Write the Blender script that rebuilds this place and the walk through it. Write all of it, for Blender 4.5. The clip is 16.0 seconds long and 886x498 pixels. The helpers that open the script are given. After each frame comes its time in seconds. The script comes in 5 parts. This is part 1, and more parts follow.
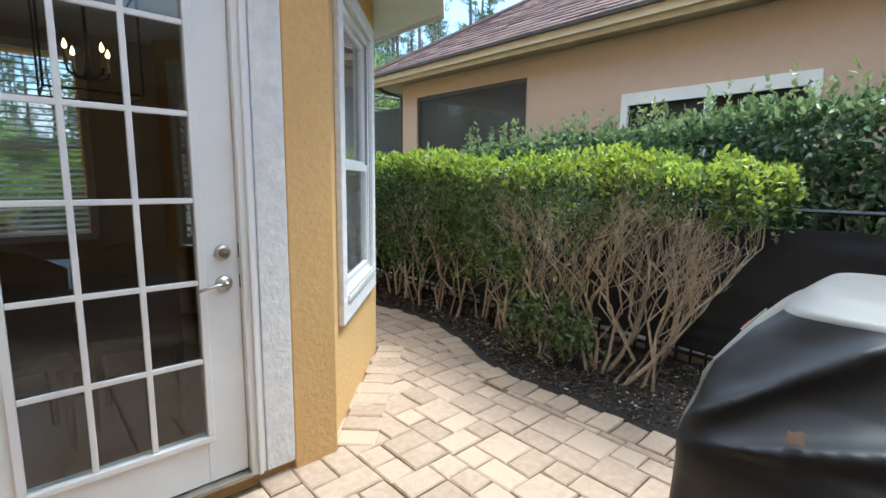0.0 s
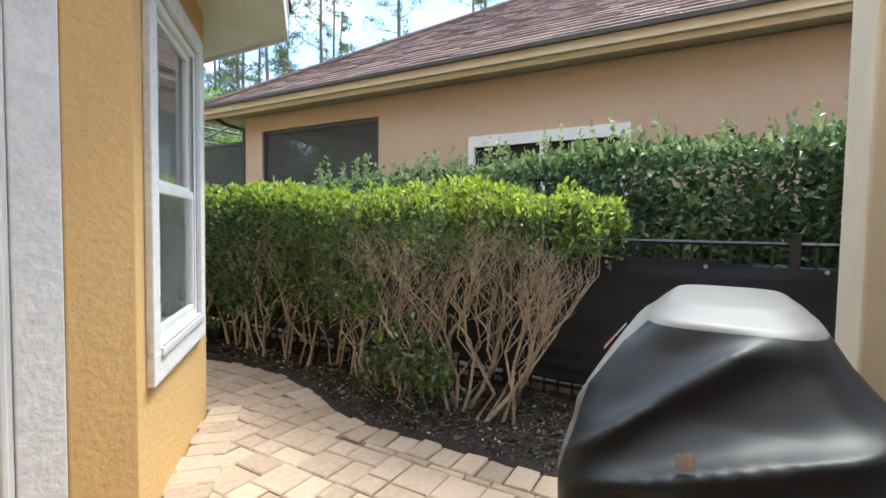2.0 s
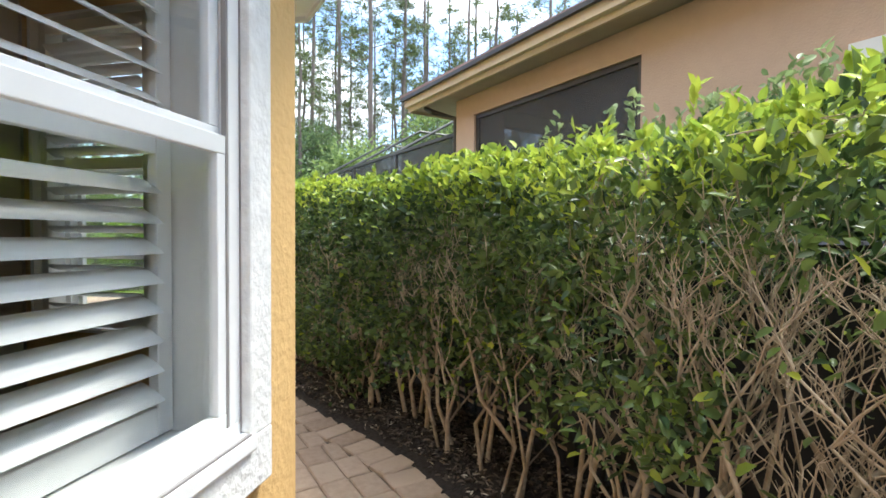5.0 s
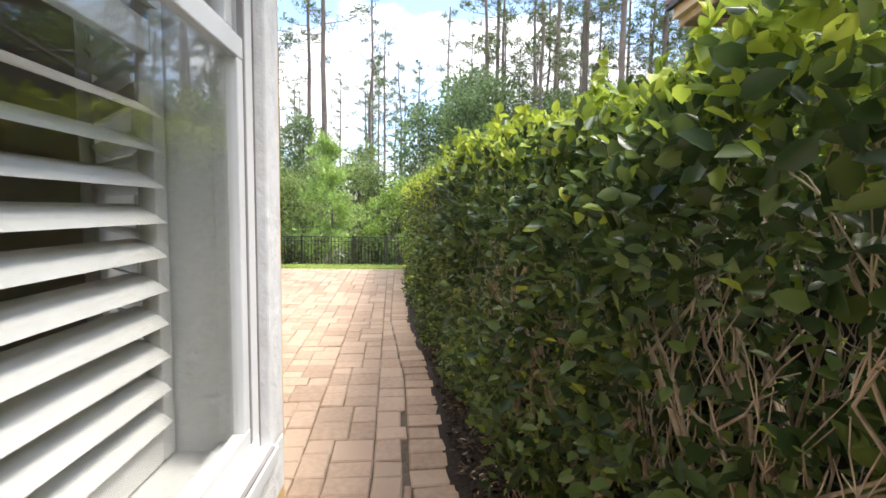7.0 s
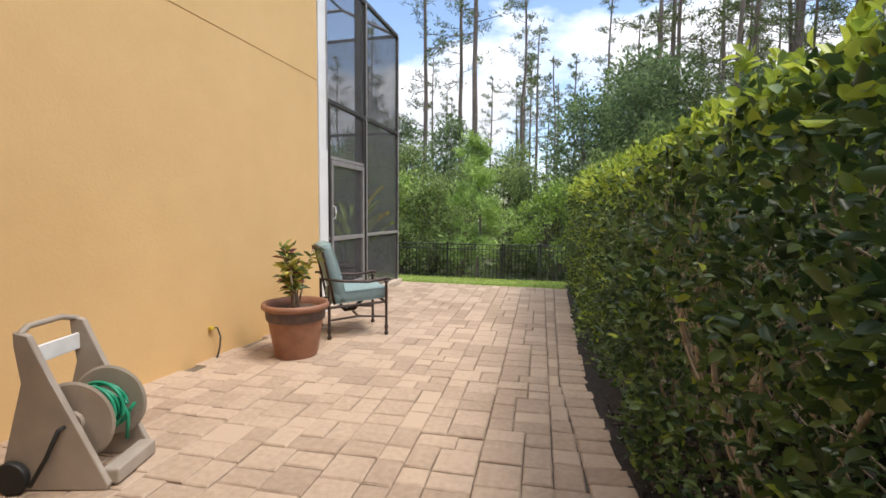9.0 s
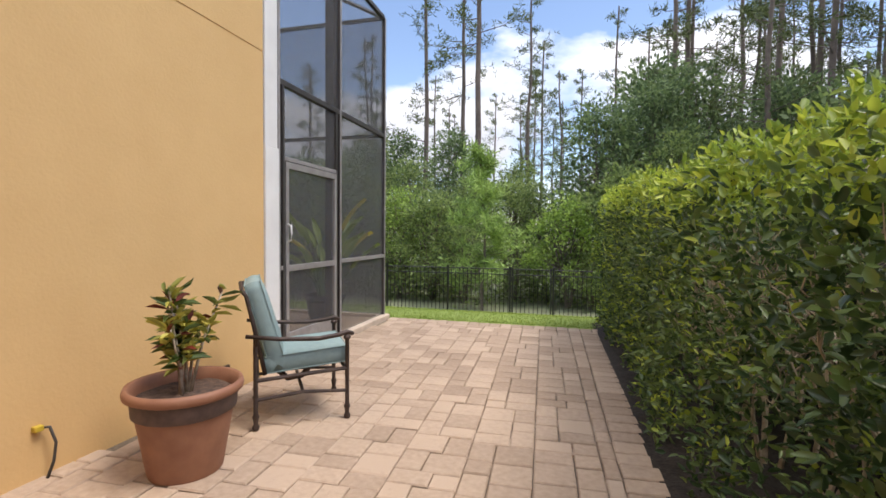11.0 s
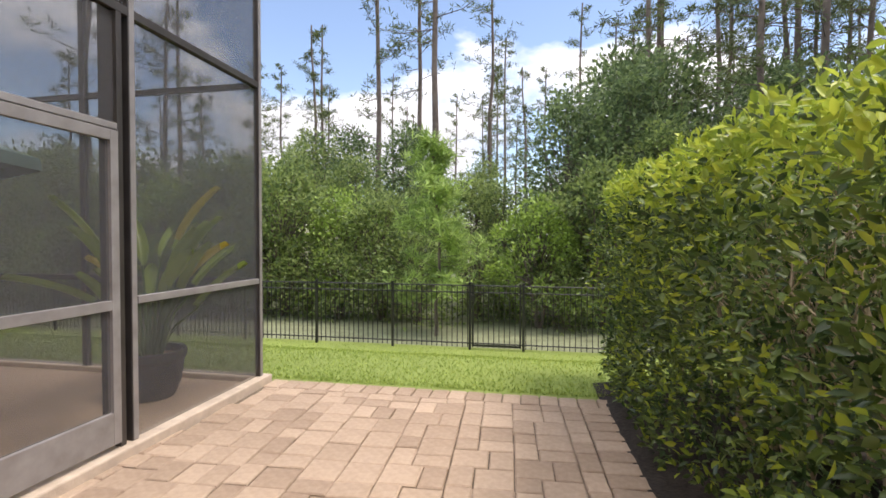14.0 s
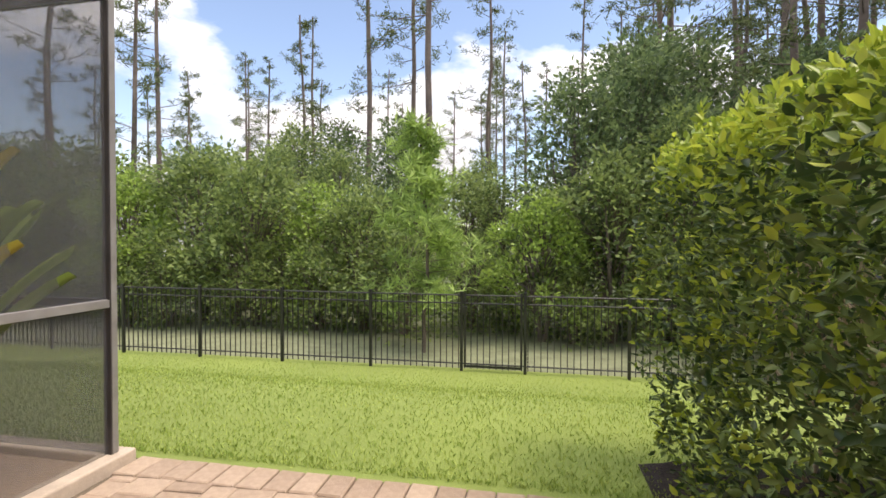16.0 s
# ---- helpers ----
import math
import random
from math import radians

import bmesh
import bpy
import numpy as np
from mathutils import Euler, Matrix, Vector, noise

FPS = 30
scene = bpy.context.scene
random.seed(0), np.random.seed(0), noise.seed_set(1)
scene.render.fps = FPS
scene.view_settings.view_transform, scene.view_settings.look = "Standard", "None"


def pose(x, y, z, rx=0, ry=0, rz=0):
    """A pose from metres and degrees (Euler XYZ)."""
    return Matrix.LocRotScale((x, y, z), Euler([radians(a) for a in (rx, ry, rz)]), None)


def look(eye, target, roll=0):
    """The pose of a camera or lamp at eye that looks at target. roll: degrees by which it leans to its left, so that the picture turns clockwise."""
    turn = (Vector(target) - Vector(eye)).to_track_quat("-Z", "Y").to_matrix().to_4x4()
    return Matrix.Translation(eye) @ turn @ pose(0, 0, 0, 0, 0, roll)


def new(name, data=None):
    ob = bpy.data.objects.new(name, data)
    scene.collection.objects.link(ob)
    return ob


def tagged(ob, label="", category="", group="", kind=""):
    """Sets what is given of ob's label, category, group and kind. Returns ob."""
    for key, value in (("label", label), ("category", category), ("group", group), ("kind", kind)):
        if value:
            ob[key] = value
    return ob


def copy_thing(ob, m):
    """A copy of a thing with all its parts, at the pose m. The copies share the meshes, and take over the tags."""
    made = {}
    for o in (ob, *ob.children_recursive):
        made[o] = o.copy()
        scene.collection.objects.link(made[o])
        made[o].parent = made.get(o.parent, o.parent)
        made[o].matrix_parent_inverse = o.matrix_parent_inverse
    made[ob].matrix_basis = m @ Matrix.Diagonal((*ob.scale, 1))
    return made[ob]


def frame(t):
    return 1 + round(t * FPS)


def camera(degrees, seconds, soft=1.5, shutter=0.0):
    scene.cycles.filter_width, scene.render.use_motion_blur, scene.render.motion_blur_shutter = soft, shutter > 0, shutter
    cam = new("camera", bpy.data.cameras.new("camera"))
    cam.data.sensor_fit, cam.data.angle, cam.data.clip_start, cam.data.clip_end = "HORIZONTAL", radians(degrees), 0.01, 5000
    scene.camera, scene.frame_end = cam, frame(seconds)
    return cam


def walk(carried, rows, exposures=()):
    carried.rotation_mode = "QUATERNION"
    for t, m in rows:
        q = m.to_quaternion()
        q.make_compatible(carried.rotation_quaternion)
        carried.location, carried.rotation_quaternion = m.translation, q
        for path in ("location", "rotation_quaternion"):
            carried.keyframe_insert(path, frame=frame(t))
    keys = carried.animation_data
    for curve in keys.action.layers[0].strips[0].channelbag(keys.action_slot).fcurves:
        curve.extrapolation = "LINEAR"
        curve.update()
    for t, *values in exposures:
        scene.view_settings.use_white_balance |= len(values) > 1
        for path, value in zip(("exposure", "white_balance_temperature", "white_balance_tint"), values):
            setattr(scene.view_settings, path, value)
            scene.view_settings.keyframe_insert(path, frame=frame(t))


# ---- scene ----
cam = camera(86.6, 16.0, soft=1.6)
PATH = [
    (0.0, pose(-0.038, -0.000, 1.437, 81.65, -0.73, -42.13)),
    (0.5, pose(-0.014, 0.005, 1.433, 84.55, -0.79, -45.23)),
    (1.0, pose(0.019, 0.016, 1.419, 86.25, -0.79, -49.54)),
    (1.5, pose(0.063, 0.051, 1.401, 86.93, -0.83, -54.71)),
    (2.0, pose(0.148, 0.129, 1.346, 87.30, -0.89, -59.52)),
    (2.5, pose(0.372, 0.257, 1.310, 88.94, -0.93, -62.55)),
    (3.0, pose(0.629, 0.422, 1.311, 91.02, -0.75, -62.82)),
    (3.5, pose(0.833, 0.692, 1.288, 91.67, -0.59, -60.02)),
    (4.0, pose(1.147, 1.031, 1.275, 91.63, -0.42, -48.73)),
    (4.2, pose(1.266, 1.173, 1.256, 91.21, -0.38, -44.32)),
    (6.3, pose(2.412, 2.664, 1.356, 85.65, -0.64, -15.27)),
    (6.5, pose(2.481, 2.851, 1.352, 85.43, -0.74, -11.45)),
    (7.0, pose(2.543, 3.355, 1.334, 85.20, -0.81, -3.21)),
    (7.5, pose(2.554, 3.888, 1.334, 85.29, -0.76, 3.78)),
    (8.0, pose(2.519, 4.378, 1.321, 85.25, -0.71, 8.90)),
    (8.5, pose(2.398, 4.819, 1.321, 85.16, -0.79, 14.26)),
    (11.0, pose(1.919, 6.894, 1.333, 87.96, -0.51, 15.10)),
    (11.5, pose(1.916, 7.396, 1.377, 88.22, -0.50, 12.17)),
    (12.0, pose(1.835, 7.833, 1.370, 88.51, -0.55, 11.11)),
    (12.5, pose(1.792, 8.273, 1.355, 88.62, -0.48, 10.90)),
    (13.0, pose(1.750, 8.719, 1.359, 88.58, -0.32, 10.79)),
    (13.5, pose(1.691, 9.148, 1.370, 88.62, -0.23, 10.77)),
    (14.0, pose(1.690, 9.584, 1.366, 88.72, -0.11, 10.74)),
    (14.5, pose(1.663, 10.005, 1.357, 88.78, -0.13, 10.76)),
    (15.0, pose(1.640, 10.420, 1.345, 88.76, -0.01, 10.73)),
    (15.5, pose(1.646, 10.837, 1.341, 88.88, -0.04, 10.60)),
    (16.0, pose(1.624, 11.224, 1.340, 88.98, -0.13, 10.69)),
]
walk(cam, PATH, exposures=[(0.0, 1.65, 5500, 2), (2.0, 1.75, 5900, 4), (3.5, 2.05, 5800, 6), (4.2, 2.05, 5900, 6), (6.3, 1.75, 6400, 10), (7.0, 1.75, 6500, 13), (7.5, 1.3, 6500, 12), (8.5, 0.95, 6500, 12), (11.0, 0.8, 6500, 15), (13.0, 0.92, 6650, 16), (16.0, 1.0, 7150, 17)])

# ---- light ----
SUN_AZ, SUN_EL = radians(98), radians(64)   # azimuth from +y towards +x
w = bpy.data.worlds.new("sky")
scene.world = w
w.use_nodes = True
nt = w.node_tree
sky = nt.nodes.new("ShaderNodeTexSky")
sky.sky_type = 'NISHITA'
sky.sun_disc = False
sky.sun_elevation, sky.sun_rotation = SUN_EL, SUN_AZ
sky.air_density, sky.dust_density = 1.0, 0.6
bg = nt.nodes["Background"]
tc = nt.nodes.new("ShaderNodeTexCoord")
mp = nt.nodes.new("ShaderNodeMapping")
mp.inputs["Scale"].default_value = (1.0, 1.0, 2.2)
mp.inputs["Location"].default_value = (0.35, 0.2, 0.1)
nz = nt.nodes.new("ShaderNodeTexNoise")
nz.inputs["Scale"].default_value, nz.inputs["Detail"].default_value, nz.inputs["Roughness"].default_value = 2.6, 7, 0.52
cr = nt.nodes.new("ShaderNodeValToRGB")
cr.color_ramp.elements[0].position, cr.color_ramp.elements[1].position = 0.47, 0.58
mx = nt.nodes.new("ShaderNodeMix")
mx.data_type = 'RGBA'
nt.links.new(tc.outputs["Generated"], mp.inputs["Vector"])
nt.links.new(mp.outputs["Vector"], nz.inputs["Vector"])
heap = nz.outputs["Fac"]
for bearing, high, wide, gain in ((-10.5, 19, 14, .13), (-23, 11, 9, .08), (14, 12, 13, .09), (-25, 27, 13, -.18), (4, 34, 16, -.16)):
    b_, h_ = radians(bearing), radians(high)
    dot, ramp_, plus = nt.nodes.new("ShaderNodeVectorMath"), nt.nodes.new("ShaderNodeMapRange"), nt.nodes.new("ShaderNodeMath")
    dot.operation = 'DOT_PRODUCT'
    dot.inputs[1].default_value = (math.sin(b_) * math.cos(h_), math.cos(b_) * math.cos(h_), math.sin(h_))
    ramp_.inputs["From Min"].default_value, ramp_.inputs["From Max"].default_value = math.cos(radians(wide)), 1.0
    ramp_.inputs["To Min"].default_value, ramp_.inputs["To Max"].default_value = 0.0, gain
    nt.links.new(tc.outputs["Generated"], dot.inputs[0])
    nt.links.new(dot.outputs["Value"], ramp_.inputs["Value"])
    nt.links.new(heap, plus.inputs[0]); nt.links.new(ramp_.outputs[0], plus.inputs[1])
    heap = plus.outputs[0]
nt.links.new(heap, cr.inputs["Fac"])
nt.links.new(cr.outputs["Color"], mx.inputs["Factor"])
nt.links.new(sky.outputs["Color"], mx.inputs["A"])
# clouds brighten from the horizon to the zenith
sep, lift_, tone = nt.nodes.new("ShaderNodeSeparateXYZ"), nt.nodes.new("ShaderNodeMapRange"), nt.nodes.new("ShaderNodeMix")
tone.data_type = 'RGBA'
lift_.inputs["From Min"].default_value, lift_.inputs["From Max"].default_value = 0.2, 0.8
tone.inputs["A"].default_value, tone.inputs["B"].default_value = (3.8, 4.0, 4.3, 1), (13.0, 13.2, 13.4, 1)
nt.links.new(tc.outputs["Generated"], sep.inputs[0])
nt.links.new(sep.outputs["Z"], lift_.inputs["Value"])
nt.links.new(lift_.outputs[0], tone.inputs["Factor"])
nt.links.new(tone.outputs["Result"], mx.inputs["B"])
nt.links.new(mx.outputs["Result"], bg.inputs["Color"])
bg.inputs["Strength"].default_value = 0.14

sun = new("sun", bpy.data.lights.new("sun", 'SUN'))
sun.data.energy, sun.data.angle, sun.data.color = 1.6, radians(20), (1.0, 0.94, 0.82)
sun_dir = Vector((math.sin(SUN_AZ) * math.cos(SUN_EL), math.cos(SUN_AZ) * math.cos(SUN_EL), math.sin(SUN_EL)))
sun.matrix_world = look(sun_dir * 30, (0, 0, 0))

# ---- materials ----
def mat(name, col, col2=None, rough=0.7, scale=8.0, metal=0.0, bump=0.0, bscale=60.0, spec=0.5, island=0.0, objr=0.0, big=0.0):
    """Principled surface: two tones by noise, a coarse stain scale, fine bump, variation per piece."""
    m = bpy.data.materials.new(name)
    m.use_nodes = True
    n, l = m.node_tree.nodes, m.node_tree.links
    b = n["Principled BSDF"]
    b.inputs["Roughness"].default_value, b.inputs["Metallic"].default_value = rough, metal
    b.inputs["Specular IOR Level"].default_value = spec
    co = n.new("ShaderNodeTexCoord")
    col2 = col2 or tuple(c * 0.8 for c in col)
    t = n.new("ShaderNodeTexNoise")
    t.inputs["Scale"].default_value, t.inputs["Detail"].default_value = scale, 5
    l.new(co.outputs["Object"], t.inputs["Vector"])
    fac = t.outputs["Fac"]
    if big:
        t2 = n.new("ShaderNodeTexNoise")
        t2.inputs["Scale"].default_value, t2.inputs["Detail"].default_value = big, 3
        l.new(co.outputs["Object"], t2.inputs["Vector"])
        a = n.new("ShaderNodeMath")
        a.operation = 'ADD'
        l.new(fac, a.inputs[0]); l.new(t2.outputs["Fac"], a.inputs[1])
        h = n.new("ShaderNodeMath")
        h.operation = 'MULTIPLY'
        h.inputs[1].default_value = 0.5
        l.new(a.outputs[0], h.inputs[0])
        fac = h.outputs[0]
    for on, amount, sock in ((island, island, "island"), (objr, objr, "object")):
        if on:
            s = n.new("ShaderNodeNewGeometry" if sock == "island" else "ShaderNodeObjectInfo").outputs["Random Per Island" if sock == "island" else "Random"]
            q = n.new("ShaderNodeMath")
            q.operation = 'MULTIPLY_ADD'
            q.inputs[1].default_value = amount
            l.new(s, q.inputs[0])
            l.new(fac, q.inputs[2])
            q2 = n.new("ShaderNodeMath")
            q2.operation = 'SUBTRACT'
            q2.inputs[1].default_value = amount / 2
            l.new(q.outputs[0], q2.inputs[0])
            fac = q2.outputs[0]
    r = n.new("ShaderNodeValToRGB")
    e = r.color_ramp.elements
    e[0].position, e[1].position = 0.28, 0.72
    e[0].color, e[1].color = (*col2, 1), (*col, 1)
    l.new(fac, r.inputs["Fac"])
    l.new(r.outputs["Color"], b.inputs["Base Color"])
    if bump:
        bt = n.new("ShaderNodeTexNoise")
        bt.inputs["Scale"].default_value, bt.inputs["Detail"].default_value = bscale, 4
        l.new(co.outputs["Object"], bt.inputs["Vector"])
        bn = n.new("ShaderNodeBump")
        bn.inputs["Strength"].default_value, bn.inputs["Distance"].default_value = bump, 0.01
        l.new(bt.outputs["Fac"], bn.inputs["Height"])
        l.new(bn.outputs["Normal"], b.inputs["Normal"])
    return m


def leaf_mat(name, col, col2, rough=0.4, trans=0.3):
    m = mat(name, col, col2, rough=rough, scale=1.3, island=0.9)
    n, l = m.node_tree.nodes, m.node_tree.links
    b = n["Principled BSDF"]
    tr = n.new("ShaderNodeBsdfTranslucent")
    src = b.inputs["Base Color"].links[0].from_socket
    l.new(src, tr.inputs["Color"])
    mix = n.new("ShaderNodeMixShader")
    mix.inputs[0].default_value = trans
    l.new(b.outputs[0], mix.inputs[1]); l.new(tr.outputs[0], mix.inputs[2])
    l.new(mix.outputs[0], n["Material Output"].inputs["Surface"])
    return m


def glass_mat(name, ior=1.5, tint=(0.9, 0.93, 0.92)):
    m = bpy.data.materials.new(name)
    m.use_nodes = True
    n, l = m.node_tree.nodes, m.node_tree.links
    n.remove(n["Principled BSDF"])
    t, g, f, x = n.new("ShaderNodeBsdfTransparent"), n.new("ShaderNodeBsdfGlossy"), n.new("ShaderNodeLayerWeight"), n.new("ShaderNodeMixShader")
    t.inputs["Color"].default_value = (*tint, 1)
    g.inputs["Roughness"].default_value = 0.02
    f.inputs["Blend"].default_value = 0.5
    p, a = n.new("ShaderNodeMath"), n.new("ShaderNodeMath")
    p.operation, a.operation = 'POWER', 'MULTIPLY_ADD'
    p.inputs[1].default_value = 4.0
    a.inputs[1].default_value, a.inputs[2].default_value = 0.75, (ior - 1) * 0.11
    l.new(f.outputs["Facing"], p.inputs[0]); l.new(p.outputs[0], a.inputs[0])
    l.new(a.outputs[0], x.inputs[0]); l.new(t.outputs[0], x.inputs[1]); l.new(g.outputs[0], x.inputs[2])
    l.new(x.outputs[0], n["Material Output"].inputs["Surface"])
    return m


def screen_mat(name, cover, col):
    m = bpy.data.materials.new(name)
    m.use_nodes = True
    n, l = m.node_tree.nodes, m.node_tree.links
    b = n["Principled BSDF"]
    b.inputs["Base Color"].default_value = (*col, 1)
    b.inputs["Roughness"].default_value = 0.6
    t, x = n.new("ShaderNodeBsdfTransparent"), n.new("ShaderNodeMixShader")
    x.inputs[0].default_value = cover
    l.new(t.outputs[0], x.inputs[1]); l.new(b.outputs[0], x.inputs[2])
    l.new(x.outputs[0], n["Material Output"].inputs["Surface"])
    return m


GOLD = mat("gold stucco", (0.70, 0.46, 0.20), (0.60, 0.385, 0.16), rough=0.9, scale=30, bump=0.55, bscale=38, spec=0.2, big=0.8)
GOLD_SMOOTH = mat("gold painted stucco", (0.70, 0.47, 0.22), (0.63, 0.41, 0.185), rough=0.85, scale=3, bump=0.18, bscale=50, spec=0.2, big=0.5)
WHITE_STUCCO = mat("white stucco", (0.80, 0.79, 0.77), (0.66, 0.65, 0.63), rough=0.85, scale=20, bump=0.6, bscale=45, spec=0.2)
WHITE = mat("white paint", (0.80, 0.79, 0.77), (0.72, 0.71, 0.69), rough=0.45, scale=4, bump=0.03)
VINYL = mat("white vinyl", (0.80, 0.80, 0.79), (0.74, 0.74, 0.73), rough=0.35, scale=6)
CREAM = mat("cream paint", (0.74, 0.64, 0.46), (0.66, 0.56, 0.40), rough=0.8, scale=5, bump=0.15, bscale=90)
NICKEL = mat("brushed nickel", (0.55, 0.53, 0.50), (0.45, 0.43, 0.40), rough=0.3, metal=1.0, scale=30)
GLASS = glass_mat("window glass", 1.5, (0.97, 0.98, 0.97))
DOOR_GLASS = glass_mat("door glass", 1.5, (0.8, 0.82, 0.82))
PAVER = mat("concrete pavers", (0.51, 0.385, 0.285), (0.325, 0.235, 0.17), rough=0.9, scale=26, bump=0.6, bscale=130, spec=0.2, island=0.34, objr=0.34, big=1.1)
SAND = mat("joint sand", (0.20, 0.155, 0.11), (0.11, 0.085, 0.06), rough=1.0, scale=40, bump=0.4, bscale=200)
MULCH = mat("dark mulch", (0.045, 0.034, 0.028), (0.014, 0.011, 0.009), rough=1.0, scale=35, bump=1.0, bscale=70)
CHIP = mat("mulch chips", (0.16, 0.125, 0.10), (0.03, 0.022, 0.018), rough=0.95, scale=20, island=0.9)
DRYLEAF = mat("dry leaves", (0.62, 0.54, 0.42), (0.22, 0.15, 0.09), rough=0.8, scale=9, island=0.8)
BROWNLEAF = mat("brown curled leaf", (0.16, 0.10, 0.06), (0.09, 0.05, 0.03), rough=0.8, scale=20)
GRASS_G = mat("lawn soil", (0.28, 0.35, 0.08), (0.19, 0.25, 0.06), rough=1.0, scale=60, bump=0.6, bscale=200, big=0.4)
WOODS_G = mat("forest floor", (0.25, 0.27, 0.16), (0.16, 0.17, 0.10), rough=1.0, scale=3, bump=0.6, bscale=30)
BLADE = leaf_mat("grass blades", (0.42, 0.50, 0.12), (0.24, 0.34, 0.06), rough=0.6, trans=0.4)
HEDGE_L = leaf_mat("hedge leaves", (0.165, 0.24, 0.064), (0.042, 0.080, 0.027), rough=0.34, trans=0.3)
HEDGE_Y = leaf_mat("young hedge leaves", (0.50, 0.58, 0.075), (0.26, 0.36, 0.05), rough=0.4, trans=0.45)
HEDGE_N = leaf_mat("grey-green leaves", (0.17, 0.26, 0.115), (0.045, 0.09, 0.042), rough=0.3, trans=0.3)
HEDGE_NY = leaf_mat("pale shoots", (0.38, 0.45, 0.20), (0.22, 0.30, 0.12), rough=0.4, trans=0.4)
STEM = mat("grey-brown stems", (0.56, 0.47, 0.36), (0.30, 0.23, 0.165), rough=0.9, scale=25, bump=0.5, bscale=90)
BARK = mat("pine bark", (0.20, 0.16, 0.135), (0.085, 0.065, 0.055), rough=0.95, scale=6, bump=0.9, bscale=14, big=1.0)
NEEDLE = leaf_mat("pine needles", (0.15, 0.185, 0.065), (0.06, 0.08, 0.03), rough=0.6, trans=0.4)
NEEDLE_Y = leaf_mat("young pine needles", (0.40, 0.54, 0.15), (0.24, 0.35, 0.10), rough=0.55, trans=0.45)
TREE_A = leaf_mat("broadleaf foliage", (0.30, 0.38, 0.12), (0.13, 0.19, 0.065), rough=0.55, trans=0.5)
TREE_B = leaf_mat("dark foliage", (0.21, 0.29, 0.115), (0.09, 0.14, 0.06), rough=0.55, trans=0.48)
TREE_C = leaf_mat("fresh foliage", (0.38, 0.52, 0.11), (0.19, 0.29, 0.06), rough=0.5, trans=0.48)
TAN_WALL = mat("tan stucco", (0.57, 0.41, 0.305), (0.51, 0.365, 0.27), rough=0.9, scale=12, bump=0.3, bscale=70, spec=0.2, big=0.5)
FASCIA = mat("beige fascia paint", (0.60, 0.49, 0.34), (0.52, 0.42, 0.29), rough=0.6, scale=6)
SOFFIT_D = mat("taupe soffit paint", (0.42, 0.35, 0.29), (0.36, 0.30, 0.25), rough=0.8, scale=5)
SHINGLE = mat("brown shingles", (0.20, 0.125, 0.105), (0.085, 0.052, 0.048), rough=0.95, scale=14, bump=0.6, bscale=90, island=0.35, big=1.2)
BLACK_METAL = mat("black powder coat", (0.018, 0.018, 0.018), (0.010, 0.010, 0.011), rough=0.45, scale=8)
FABRIC = mat("black privacy fabric", (0.017, 0.021, 0.030), (0.009, 0.011, 0.017), rough=0.45, scale=5, bump=0.3, bscale=9, spec=0.35)
BRONZE = mat("bronze aluminium", (0.075, 0.066, 0.060), (0.050, 0.044, 0.040), rough=0.45, scale=6, metal=0.3)
GREY_AL = mat("light grey aluminium", (0.34, 0.32, 0.31), (0.24, 0.22, 0.21), rough=0.5, scale=9, metal=0.2)
SCREEN = screen_mat("insect screen", 0.34, (0.085, 0.085, 0.09))
NSCREEN = screen_mat("dark sun screen", 0.72, (0.05, 0.045, 0.042))
VINYL_COVER = mat("black vinyl cover", (0.020, 0.021, 0.024), (0.013, 0.013, 0.015), rough=0.45, scale=4, bump=0.12, bscale=14, spec=0.3)
GREY_COVER = mat("grey vinyl cover", (0.185, 0.175, 0.168), (0.145, 0.137, 0.13), rough=0.5, scale=4, bump=0.1, bscale=16)
TERRA = mat("terracotta plastic", (0.33, 0.155, 0.09), (0.24, 0.105, 0.06), rough=0.6, scale=9, bump=0.08)
TERRA_DARK = mat("dark terracotta band", (0.15, 0.10, 0.085), (0.085, 0.06, 0.055), rough=0.75, scale=18)
SOIL = mat("potting soil", (0.13, 0.08, 0.055), (0.05, 0.032, 0.025), rough=1.0, scale=30, bump=0.9, bscale=60)
CUSHION = mat("teal outdoor fabric", (0.27, 0.36, 0.355), (0.21, 0.29, 0.285), rough=0.9, scale=30, bump=0.2, bscale=120, big=2)
CAST = mat("bronze cast aluminium", (0.085, 0.058, 0.047), (0.04, 0.028, 0.024), rough=0.5, scale=20, metal=0.4, bump=0.2, bscale=60)
REEL = mat("taupe plastic", (0.40, 0.34, 0.28), (0.32, 0.27, 0.22), rough=0.55, scale=6)
HOSE = mat("green hose", (0.015, 0.30, 0.16), (0.01, 0.20, 0.11), rough=0.4, scale=9)
RUBBER = mat("black plastic", (0.02, 0.02, 0.02), (0.012, 0.012, 0.012), rough=0.6)
YELLOW = mat("yellow cap", (0.6, 0.42, 0.04), rough=0.5)
ROOM = mat("greige room paint", (0.46, 0.42, 0.37), (0.42, 0.38, 0.335), rough=0.8, scale=2)
ROOM_FLOOR = mat("brown tile floor", (0.22, 0.14, 0.09), (0.12, 0.075, 0.05), rough=0.35, scale=4)
DARK_WOOD = mat("dark stained wood", (0.045, 0.026, 0.018), (0.022, 0.013, 0.010), rough=0.4, scale=12)
CURB = mat("concrete curb", (0.62, 0.51, 0.40), (0.46, 0.37, 0.29), rough=0.9, scale=10, bump=0.3)
